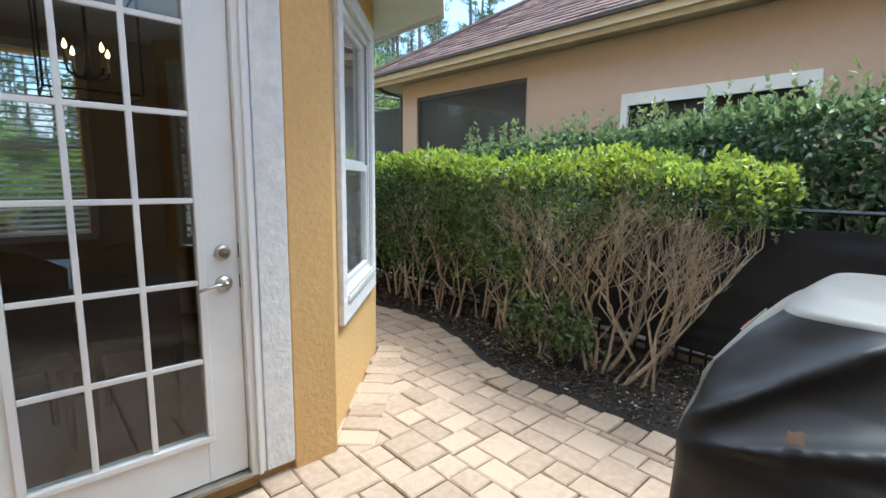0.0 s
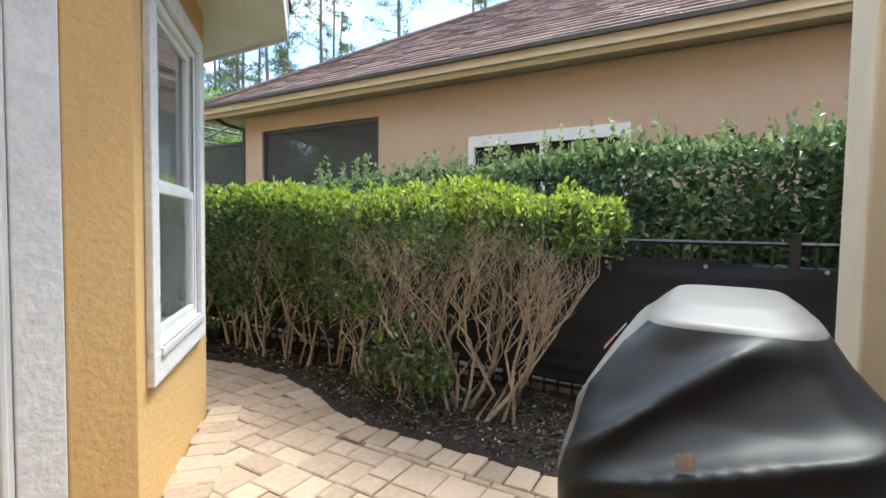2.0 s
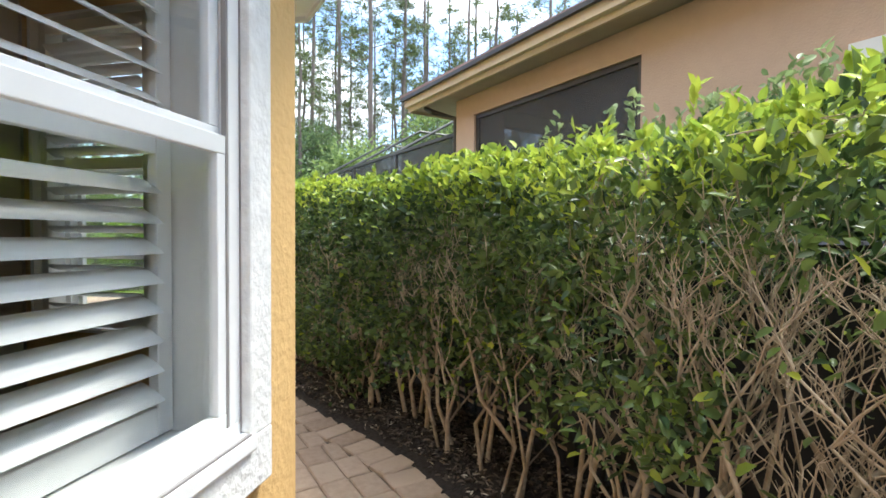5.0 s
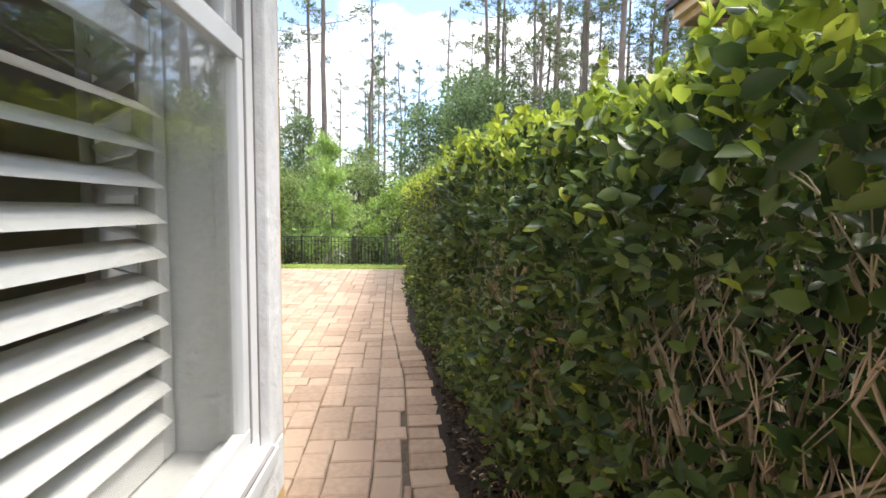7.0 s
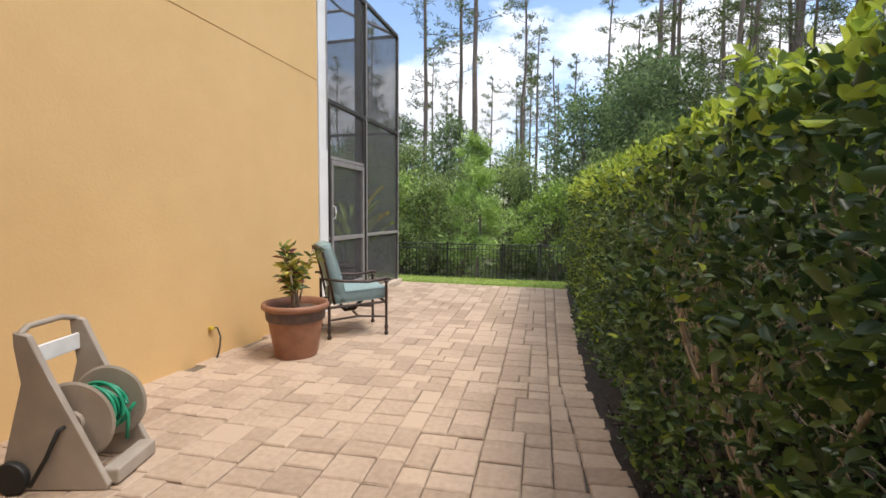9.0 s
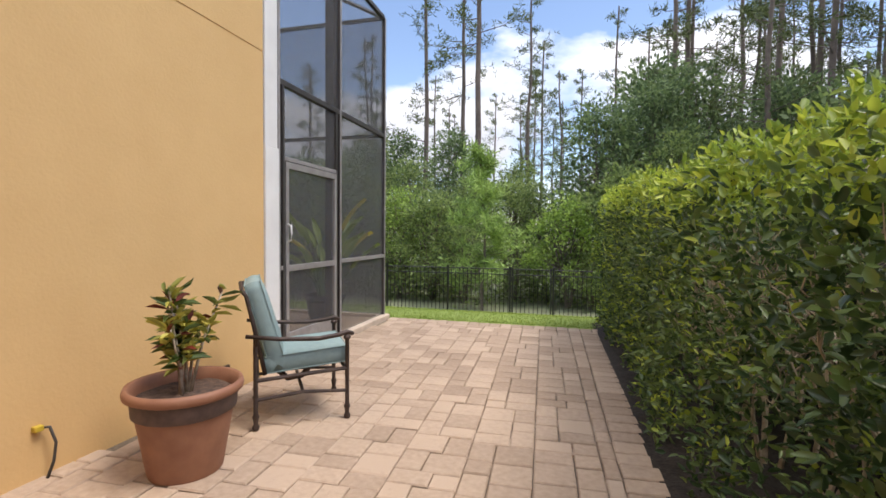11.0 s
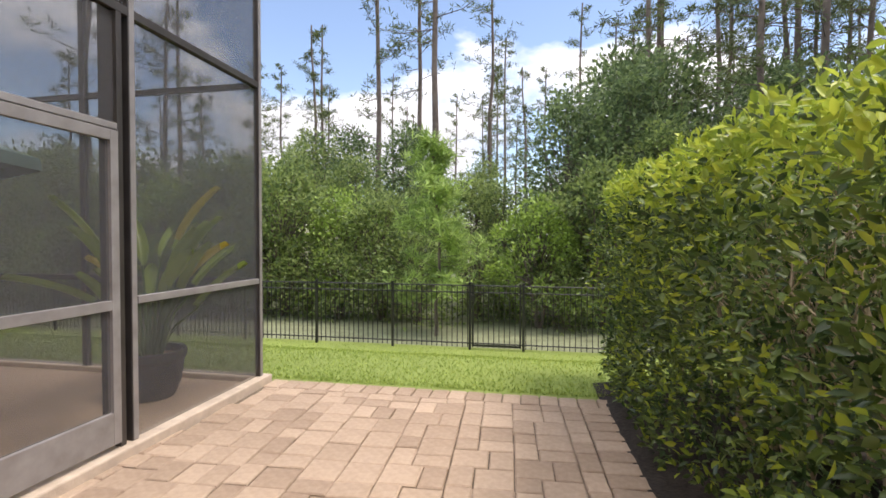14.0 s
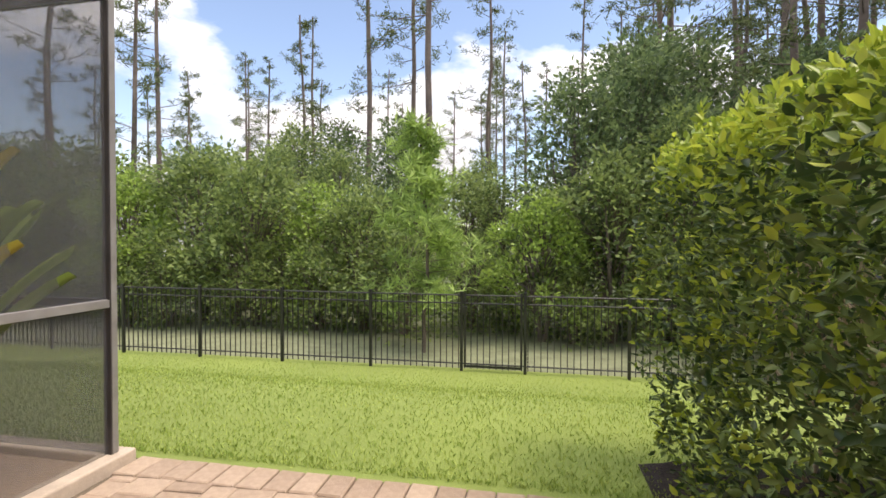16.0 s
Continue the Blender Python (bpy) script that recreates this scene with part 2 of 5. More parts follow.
CROTON = leaf_mat("croton leaves", (0.58, 0.52, 0.10), (0.10, 0.15, 0.04), rough=0.35, trans=0.3)
CROTON_R = leaf_mat("red croton leaves", (0.26, 0.05, 0.03), (0.10, 0.025, 0.02), rough=0.3, trans=0.2)
PALM = leaf_mat("bird of paradise leaves", (0.22, 0.30, 0.05), (0.07, 0.13, 0.03), rough=0.35, trans=0.35)
PALM_Y = leaf_mat("yellowed leaves", (0.50, 0.42, 0.06), (0.36, 0.30, 0.05), rough=0.4, trans=0.35)
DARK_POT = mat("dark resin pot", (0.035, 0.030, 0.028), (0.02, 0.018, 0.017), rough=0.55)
STICKER = mat("white sticker", (0.78, 0.77, 0.75), rough=0.5)
RED_INK = mat("red ink", (0.45, 0.03, 0.03), rough=0.5)
UMBRELLA = mat("faded green canopy", (0.12, 0.20, 0.17), (0.09, 0.15, 0.13), rough=0.9)
BULB = bpy.data.materials.new("warm bulb")
BULB.use_nodes = True
BULB.node_tree.nodes["Principled BSDF"].inputs["Emission Color"].default_value = (1.0, 0.62, 0.25, 1)
BULB.node_tree.nodes["Principled BSDF"].inputs["Emission Strength"].default_value = 4.0


# ---- mesh helpers ----
def link(name, bm, material, parent=None, label="", smooth=False):
    me = bpy.data.meshes.new(name)
    bm.to_mesh(me)
    bm.free()
    for m in (material if isinstance(material, (list, tuple)) else [material]):
        me.materials.append(m)
    if smooth:
        me.polygons.foreach_set("use_smooth", [True] * len(me.polygons))
    ob = new(name, me)
    if parent:
        ob.parent = parent
    if label:
        tagged(ob, label)
    return ob


def part(name, bm, material, parent, label="", smooth=False):
    return link(name, bm, material, parent, label, smooth)


def thing(name, label, category, group="", m=None, kind=""):
    ob = tagged(new(name), label, category, group, kind)
    if m is not None:
        ob.matrix_world = m
    return ob


def box(bm, x0, y0, z0, x1, y1, z1, bevel=0.0, m=None):
    vs = [bm.verts.new((x, y, z)) for z in (z0, z1) for y in (y0, y1) for x in (x0, x1)]
    fs = [bm.faces.new([vs[i] for i in f]) for f in ((0, 2, 3, 1), (4, 5, 7, 6), (0, 1, 5, 4), (2, 6, 7, 3), (0, 4, 6, 2), (1, 3, 7, 5))]
    if bevel:
        es = list({e for f in fs for e in f.edges})
        out = bmesh.ops.bevel(bm, geom=es, offset=bevel, segments=2, affect='EDGES', profile=0.5)
        vs = list({v for f in out["faces"] for v in f.verts} | {v for v in vs if v.is_valid})
    if m is not None:
        for v in vs:
            v.co = m @ v.co
    return bm


def boxes(*specs, bevel=0.0, m=None):
    bm = bmesh.new()
    for s in specs:
        box(bm, *s, bevel=bevel, m=m)
    return bm


def tube(bm, pts, radii, sides=8, cap=True):
    """A tube along points with a radius at each."""
    pts = [Vector(p) for p in pts]
    if not isinstance(radii, (list, tuple)):
        radii = [radii] * len(pts)
    rings = []
    for i, p in enumerate(pts):
        d = (pts[min(i + 1, len(pts) - 1)] - pts[max(i - 1, 0)]).normalized()
        a = d.cross(Vector((0, 0, 1)) if abs(d.z) < 0.9 else Vector((1, 0, 0))).normalized()
        b = d.cross(a)
        rings.append([bm.verts.new(p + (a * math.cos(2 * math.pi * k / sides) + b * math.sin(2 * math.pi * k / sides)) * radii[i]) for k in range(sides)])
    for r0, r1 in zip(rings, rings[1:]):
        for k in range(sides):
            bm.faces.new((r0[k], r0[(k + 1) % sides], r1[(k + 1) % sides], r1[k]))
    if cap:
        bm.faces.new(rings[0][::-1])
        bm.faces.new(rings[-1])
    return bm


def lathe(bm, profile, sides=32, centre=(0, 0)):
    """Turn (radius, z) pairs round a vertical axis."""
    rings = [[bm.verts.new((centre[0] + r * math.cos(2 * math.pi * k / sides), centre[1] + r * math.sin(2 * math.pi * k / sides), z)) for k in range(sides)] for r, z in profile]
    for r0, r1 in zip(rings, rings[1:]):
        for k in range(sides):
            bm.faces.new((r0[k], r0[(k + 1) % sides], r1[(k + 1) % sides], r1[k]))
    return bm


def grid(fn, nu, nv):
    bm = bmesh.new()
    vs = [[bm.verts.new(fn(i / nu, j / nv)) for i in range(nu + 1)] for j in range(nv + 1)]
    for j in range(nv):
        for i in range(nu):
            bm.faces.new((vs[j][i], vs[j][i + 1], vs[j + 1][i + 1], vs[j + 1][i]))
    return bm


rng = np.random.default_rng(7)


def unit(a):
    return a / np.maximum(np.linalg.norm(a, axis=-1, keepdims=True), 1e-9)


def leaves(name, pos, way, length, width, material, parent, index=None, fold=0.25, full=True, label="", droop=0.0):
    """Many folded leaves in one mesh: base places, directions, sizes."""
    n = len(pos)
    way = unit(way)
    side = unit(np.cross(way, unit(rng.normal(size=(n, 3)) + np.array([0, 0, 1.2]))))
    up = np.cross(side, way)
    L = np.broadcast_to(length, (n,))[:, None]
    W = np.broadcast_to(width, (n,))[:, None]
    tip = pos + way * L - up * L * droop
    if full:
        v = np.stack([pos, pos + way * L * .3 + side * W * .45 + up * W * fold, pos + way * L * .68 + side * W * .38 + up * W * fold, tip,
                      pos + way * L * .68 - side * W * .38 + up * W * fold, pos + way * L * .3 - side * W * .45 + up * W * fold], 1)
        f = np.array([[0, 1, 2, 3], [0, 3, 4, 5]])
    else:
        v = np.stack([pos, pos + way * L * .5 + side * W * .5 + up * W * fold, tip, pos + way * L * .5 - side * W * .5 + up * W * fold], 1)
        f = np.array([[0, 1, 2, 3]])
    k, nf = v.shape[1], len(f)
    faces = (f[None] + (np.arange(n) * k)[:, None, None]).reshape(-1, 4)
    me = bpy.data.meshes.new(name)
    me.vertices.add(n * k)
    me.vertices.foreach_set("co", v.reshape(-1))
    me.loops.add(len(faces) * 4)
    me.loops.foreach_set("vertex_index", faces.reshape(-1))
    me.polygons.add(len(faces))
    me.polygons.foreach_set("loop_start", np.arange(len(faces)) * 4)
    for m in (material if isinstance(material, (list, tuple)) else [material]):
        me.materials.append(m)
    if index is not None:
        me.polygons.foreach_set("material_index", np.repeat(index, nf).astype(np.int32))
    me.update(calc_edges=True)
    ob = new(name, me)
    ob.parent = parent
    if label:
        tagged(ob, label)
    return ob


# ---- ground ----
def lawn_z(y):
    k = min(max((y - 14.2) / 5.6, 0), 1)
    return -0.045 - 1.06 * k * k * (3 - 2 * k) - 0.02 * max(y - 20, 0)


def ground_pt(u, v):
    x = -70 + 140 * u
    y = -25 + 45 * (v / 0.6) if v < 0.6 else 20 + 100 * ((v - 0.6) / 0.4) ** 1.6
    return Vector((x, y, lawn_z(y) - 0.02 + 0.02 * noise.noise(Vector((x * .4, y * .4, 0)))))


ground = tagged(link("ground", grid(ground_pt, 70, 150), WOODS_G, smooth=True), "leaf-littered ground that falls towards the woods", "ground", kind="structure")
lawn = tagged(link("lawn", grid(lambda u, v: Vector((-16 + 26 * u, 13.72 + 6.3 * v, lawn_z(13.72 + 6.3 * v) + 0.03)), 26, 40), GRASS_G, smooth=True), "bright green mown lawn sloping to the fence", "lawn", kind="structure")

# right edge of the paving: x along y
EDGE = [(-3.0, 2.64), (0.6, 2.64), (1.3, 2.62), (1.7, 2.63), (2.1, 2.60), (2.5, 2.70), (2.9, 2.88), (3.4, 3.02), (4.0, 3.04), (4.4, 2.98), (4.8, 2.88), (5.2, 2.80), (5.6, 2.75), (7.0, 2.69), (9.0, 2.47), (11.5, 2.38), (13.8, 2.30)]


def edge_x(y):
    for (y0, x0), (y1, x1) in zip(EDGE, EDGE[1:]):
        if y <= y1:
            return x0 + (x1 - x0) * max(0, (y - y0) / (y1 - y0))
    return EDGE[-1][1]


bed = tagged(link("planting_bed", grid(lambda u, v: Vector((edge_x(-3 + 17.2 * v) - 0.04 + (4.1 - edge_x(-3 + 17.2 * v)) * u, -3 + 17.2 * v,
      -0.003 + 0.05 * min(1, u * 5) + 0.03 * min(1, u * 8) * noise.noise(Vector((u * 14, v * 120, 3))))), 26, 260), MULCH, smooth=True), "dark mulch planting bed along the hedge", "planting bed", kind="structure")

base = bmesh.new()
box(base, -4.5, -4.0, -0.12, 3.3, 2.14, -0.022)
box(base, 1.0, 2.13, -0.12, 3.3, 5.8, -0.0225)
box(base, -0.83, 5.75, -0.12, 3.2, 13.78, -0.0215)
floor = tagged(link("floor", base, SAND), "sand-jointed paver patio base", "patio", kind="structure")

# ---- the house ----
WALL_Z = 2.78
A0, C1, C2, A3 = (1.12, 2.16), (2.155, 3.255), (2.155, 4.725), (1.12, 5.80)


def facet(p, q):
    """Frame with x along the wall from p to q, y inwards, z up."""
    d = Vector((q[0] - p[0], q[1] - p[1], 0))
    return Matrix.Translation((p[0], p[1], 0)) @ Matrix.Rotation(math.atan2(d.y, d.x), 4, 'Z'), d.length


def shutter_window(m, u0, u1, z0, z1, rail, name):
    """White double-hung window in a stucco surround, louvred shutters behind."""
    win = tagged(new(name), "white double-hung window with louvred shutters behind the glass", "window", kind="structure")
    t = 0.105
    part("surround", boxes((u0 - t, -.035, z0 - .15, u1 + t, .0, z0 - .002), (u0 - t, -.035, z1 + .002, u1 + t, 0, z1 + t), (u0 - t, -.034, z0 - .002, u0 - .001, 0, z1 + .002), (u1 + .001, -.034, z0 - .002, u1 + t, 0, z1 + .002), bevel=.006, m=m), WHITE_STUCCO, win, "rough white stucco surround")
    f = .045
    part("frame", boxes((u0, -.006, z0, u1, .075, z0 + f), (u0, -.006, z1 - f, u1, .075, z1), (u0, -.005, z0 + f, u0 + f, .074, z1 - f), (u1 - f, -.005, z0 + f, u1, .074, z1 - f), bevel=.004, m=m), VINYL, win)
    part("weatherstrip", boxes((u0 + f, -.004, z0 + f, u0 + f + .008, .010, z1 - f), (u1 - f - .008, -.004, z0 + f, u1 - f, .010, z1 - f), (u0 - .004, -.008, z0 + .01, u0 + .002, -.004, z1), (u1 - .002, -.008, z0 + .01, u1 + .004, -.004, z1), (u0 + .01, -.046, z0 + .0125, u1 - .01, -.036, z0 + .018), m=m), GREY_AL, win, "grey weatherstrip grooves")
    part("sill", boxes((u0 - .01, -.05, z0 - .03, u1 + .01, -.002, z0 + .012), bevel=.005, m=m), VINYL, win)
    s = .038
    up = part("upper_sash", boxes((u0 + f, .02, rail - .012, u1 - f, .05, rail + .035), (u0 + f, .02, z1 - f - s, u1 - f, .05, z1 - f), (u0 + f, .021, rail + .035, u0 + f + s, .049, z1 - f - s), (u1 - f - s, .021, rail + .035, u1 - f, .049, z1 - f - s), bevel=.003, m=m), VINYL, win)
    lo = part("lower_sash", boxes((u0 + f, -.002, rail - .035, u1 - f, .018, rail + .012), (u0 + f, -.002, z0 + f, u1 - f, .03, z0 + f + s), (u0 + f, -.001, z0 + f + s, u0 + f + s, .028, rail - .035), (u1 - f - s, -.001, z0 + f + s, u1 - f, .028, rail - .035), bevel=.003, m=m), VINYL, win)
    for sash, a, b, d in ((up, rail + .03, z1 - f - s + .005, .035), (lo, z0 + f + s - .005, rail - .03, .012)):
        g = part("pane", boxes((u0 + f + s - .004, d, a, u1 - f - s + .004, d + .004, b), m=m), GLASS, sash)
        g.visible_shadow = False
    part("jamb_lining", boxes((u0 - .02, .075, z0 - .01, u0 + .004, .26, z1 + .01), (u1 - .004, .075, z0 - .01, u1 + .02, .26, z1 + .01), (u0 + .004, .075, z0 - .012, u1 - .004, .26, z0 + .004), (u0 + .004, .075, z1 - .004, u1 - .004, .26, z1 + .012), m=m), WHITE, win, "painted deep window return")
    y0 = .19
    um = (u0 + u1) / 2
    panels = ((u0 + .012, u1 - .012),)
    for a, b in panels:
        sh = part("shutter", boxes((a, y0, z0 + .012, a + .05, y0 + .03, z1 - .012), (b - .05, y0, z0 + .012, b, y0 + .03, z1 - .012), (a + .05, y0 + .001, z0 + .012, b - .05, y0 + .029, z0 + .09), (a + .05, y0 + .001, z1 - .08, b - .05, y0 + .029, z1 - .012), (a + .05, y0 + .001, rail - .03, b - .05, y0 + .029, rail + .04), bevel=.003, m=m), WHITE, win, "white plantation shutter")
        slat = bmesh.new()
        lathe_pts = [(-.042, 0), (-.02, .0045), (.02, .0045), (.042, 0), (.02, -.0045), (-.02, -.0045)]
        r0 = [slat.verts.new((a + .052, px, pz)) for px, pz in lathe_pts]
        r1 = [slat.verts.new((b - .052, px, pz)) for px, pz in lathe_pts]
        for k in range(6):
            slat.faces.new((r0[k], r0[(k + 1) % 6], r1[(k + 1) % 6], r1[k]))
        slat.faces.new(r0[::-1]); slat.faces.new(r1)
        first = part("slat", slat, WHITE, sh)
        z = z0 + .13
        made = 0
        while z < z1 - .1:
            if abs(z - rail) > .07:
                o = first if not made else new("slat", first.data)
                o.parent = sh
                o.matrix_basis = m @ Matrix.Translation((0, y0 + .014, z)) @ Matrix.Rotation(radians(30), 4, 'X')
                made += 1
            z += .076
    return win


def holed_wall(name, p, q, thick, zt, hole, material, label):
    m, ln = facet(p, q)
    u0, u1, z0, z1 = hole
    bm = boxes((0, 0, -.1, u0, thick, zt), (u1, 0, -.1, ln, thick, zt), (u0, 0, -.1, u1, thick, z0), (u0, 0, z1, u1, thick, zt), m=m)
    return tagged(link(name, bm, material), label, "wall", kind="structure"), m, ln


for i, (p, q) in enumerate(((A0, C1), (C1, C2), (C2, A3))):
    ln = math.dist(p, q)
    u0, u1 = (0.32, ln - 0.30) if i == 0 else (0.245, ln - 0.225) if i == 1 else (0.32, ln - 0.35)
    z0, z1, rail = (0.75, 2.42, 1.525) if i == 0 else (0.73, 2.55, 1.69)
    hole = (u0, u1, z0, z1)
    ob, m, ln = holed_wall("wall_bay_%d" % (i + 1), p, q, 0.13, WALL_Z, hole, GOLD, "gold stucco wall of the angled bay")
    shutter_window(m, u0, u1, z0, z1, rail, "window_%d" % (i + 1))

# door wall, white band and gold pier
DY = 2.118
wall_door = tagged(link("wall_door", boxes((-3.4, DY + .005, -.1, -.33, DY + .16, WALL_Z), (.73, DY + .005, -.1, .885, DY + .16, WALL_Z), (-.33, DY + .006, -.1, .73, DY + .159, .055), (-.33, DY + .006, 2.545, .73, DY + .159, WALL_Z)), GOLD), "gold stucco wall around the glazed door", "wall", kind="structure")
tagged(link("wall_pier", boxes((.885, DY - .03, -.1, 1.122, DY + .2, WALL_Z), bevel=.008), GOLD), "gold stucco pier beside the door", "wall", kind="structure")
tagged(link("door_band", boxes((.742, DY - .035, .05, .883, DY + .004, 2.7), (-.46, DY - .035, .05, -.342, DY + .004, 2.7), (-.342, DY - .034, 2.556, .742, DY + .004, 2.7), bevel=.006), WHITE_STUCCO), "rough white stucco band around the door", "trim", kind="structure")
tagged(link("trim_door", boxes((.672, DY - .03, .05, .74, DY + .1, 2.552), (-.34, DY - .03, .05, -.275, DY + .1, 2.552), (-.275, DY - .029, 2.49, .672, DY + .1, 2.552), (.70, DY - .045, .05, .722, DY - .03, 2.53), bevel=.006), WHITE), "white painted door frame", "trim", kind="structure")
tagged(link("threshold", boxes((-.275, DY - .04, .052, .672, DY + .1, .075), bevel=.006), NICKEL), "metal door threshold", "threshold", kind="structure")
door = tagged(new("door_1"), "white glazed patio door with many small panes, closed", "door", kind="structure")
GX0, GX1, GZ0, GZ1, D0, D1 = -.10, .50, .305, 2.375, DY + .005, DY + .05
part("door_leaf", boxes((-.272, D0, .08, GX0, D1, 2.485), (GX1, D0, .08, .669, D1, 2.485), (GX0, D0 + .001, .08, GX1, D1 - .001, GZ0), (GX0, D0 + .001, GZ1, GX1, D1 - .001, 2.485), bevel=.003), WHITE, door)
part("glazing_bead", boxes((GX0 - .03, D0 - .014, GZ0 - .03, GX1 + .03, D0 + .012, GZ0), (GX0 - .03, D0 - .014, GZ1, GX1 + .03, D0 + .012, GZ1 + .03), (GX0 - .03, D0 - .0135, GZ0, GX0, D0 + .0115, GZ1), (GX1, D0 - .0135, GZ0, GX1 + .03, D0 + .0115, GZ1), bevel=.005), WHITE, door)
for i in (1, 2):
    x = GX0 + (GX1 - GX0) * i / 3
    part("muntin", boxes((x - .011, D0 - .008, GZ0, x + .011, D0 + .01, GZ1), bevel=.004), WHITE, door)
for j in range(1, 6):
    z = GZ0 + (GZ1 - GZ0) * j / 6
    part("muntin", boxes((GX0, D0 - .0075, z - .011, GX1, D0 + .0095, z + .011), bevel=.004), WHITE, door)
for i in range(3):
    for j in range(6):
        a, b = GX0 + .2 * i, GZ0 + .345 * j
        g = part("pane", boxes((a, D0 + .012, b, a + .2, D0 + .016, b + .345)), DOOR_GLASS, door)
        g.visible_shadow = False


def spun(profile, m, sides=24):
    bm = lathe(bmesh.new(), profile, sides)
    bm.faces.new(list(bm.verts)[-sides:])
    bmesh.ops.transform(bm, matrix=m, verts=bm.verts)
    return bm


OUT = Matrix.Rotation(radians(90), 4, 'X')
bolt = part("deadbolt", spun([(.001, 0), (.034, 0), (.034, .008), (.029, .016), (.024, .02), (.022, .028), (.004, .03)], Matrix.Translation((.602, D0, 1.115)) @ OUT), NICKEL, door, "brushed nickel deadbolt", smooth=False)
hb = spun([(.001, 0), (.036, 0), (.036, .006), (.03, .014), (.016, .018), (.012, .05), (.003, .052)], Matrix.Translation((.602, D0, .98)) @ OUT)
tube(hb, [(.602, D0 - .048, .98), (.56, D0 - .056, .984), (.52, D0 - .054, .976), (.488, D0 - .045, .965)], [.010, .0095, .008, .0065])
part("door_handle", hb, NICKEL, door, "brushed nickel lever handle", smooth=True)
part("latch_plate", boxes((.6695, D0 - .003, 1.085, .674, D0 + .03, 1.15), (.6695, D0 - .003, .95, .674, D0 + .03, 1.01)), BRONZE, door)

# back and side walls of the house
tagged(link("wall_back", boxes((-.81, 5.62, -.1, -.35, 5.80, WALL_Z), (.47, 5.62, -.1, 1.13, 5.80, WALL_Z), (-.35, 5.62, -.1, .47, 5.80, .9), (-.35, 5.62, 2.5, .47, 5.80, WALL_Z)), GOLD_SMOOTH), "gold stucco wall behind the bay", "wall", kind="structure")
wb = boxes((-1.05, 5.6, -.1, -.81, 10.655, 2.955), (-1.05, 5.6, 2.967, -.81, 10.655, 6.3), (-1.05, 5.6, 2.955, -.816, 10.655, 2.967), (-1.05, -4, 2.9, -.90, 5.6, 6.3))
tagged(link("wall_side", wb, GOLD_SMOOTH), "tall smooth gold stucco side wall", "wall", kind="structure")
tagged(link("wall_lanai", boxes((-9, 10.42, -.1, -.98, 10.65, 6.3)), GOLD_SMOOTH), "gold stucco wall behind the screened lanai", "wall", kind="structure")
tagged(link("wall_west", boxes((-3.55, -4.2, -.1, -3.4, 2.3, WALL_Z), (-3.4, -4.2, -.1, 3.3, -4.05, WALL_Z)), GOLD), "gold stucco porch wall", "wall", kind="structure")
tagged(link("roof_main", boxes((-9.5, -4, 6.3, -.25, 11.2, 6.42)), WHITE), "white boxed eave of the main roof", "roof", kind="structure")
tagged(link("corner_board", boxes((-.985, 10.66, -.06, -.79, 10.872, 2.12), (-.972, 10.67, 2.12, -.80, 10.862, 6.3), bevel=.006), WHITE), "white painted corner post of the lanai", "trim", kind="structure")

# soffit, fascia and gutter round the bay
def offset_poly(d):
    k = d * math.tan(radians(22.5))
    return [(A0[0] - .4, A0[1] - d * 1.05), (A0[0] + d * .38, A0[1] - d * 1.05), (C1[0] + d, C1[1] - k), (C2[0] + d, C2[1] + k), (A3[0] + d * .38, A3[1] + d), (A3[0] - 2, A3[1] + d)]


def slab(poly, z0, z1):
    bm = bmesh.new()
    a = [bm.verts.new((x, y, z0)) for x, y in poly]
    b = [bm.verts.new((x, y, z1)) for x, y in poly]
    bm.faces.new(a[::-1]); bm.faces.new(b)
    for i in range(len(poly)):
        j = (i + 1) % len(poly)
        bm.faces.new((a[i], a[j], b[j], b[i]))
    return bm


OV = 0.52
tagged(link("soffit", slab(offset_poly(OV) + [(A3[0] - 2, 2.1)], WALL_Z, WALL_Z + .03), WHITE), "white painted soffit over the bay", "soffit", kind="structure")
fb = bmesh.new()
pts = offset_poly(OV)
for p, q in zip(pts, pts[1:]):
    m, ln = facet(p, q)
    box(fb, -.01, -.022, WALL_Z - .035, ln + .01, .0, WALL_Z + .17, m=m)
    box(fb, -.012, -.03, WALL_Z + .13, ln + .012, -.0225, WALL_Z + .19, m=m)
tagged(link("fascia", fb, WHITE), "white fascia boards of the bay roof", "fascia", kind="structure")
rb = bmesh.new()
top = [rb.verts.new((x * .25 - .6, (y - 4) * .25 + 4, WALL_Z + 1.1)) for x, y in offset_poly(OV + .05)]
low = [rb.verts.new((x, y, WALL_Z + .19)) for x, y in offset_poly(OV + .05)]
for i in range(5):
    rb.faces.new((low[i], low[i + 1], top[i + 1], top[i]))
tagged(link("roof_bay", rb, SHINGLE), "brown shingled roof of the bay", "roof", kind="structure")
tagged(link("ceiling_porch", boxes((-3.5, -4.2, WALL_Z, 3.25, -.75, WALL_Z + .1)), WHITE), "white porch ceiling", "ceiling", kind="structure")
tagged(link("column", boxes((2.22, -.68, -.05, 2.60, -.29, WALL_Z), (2.19, -.71, 2.6, 2.63, -.26, 2.72), bevel=.012), CREAM), "square cream stucco porch column", "column", kind="structure")

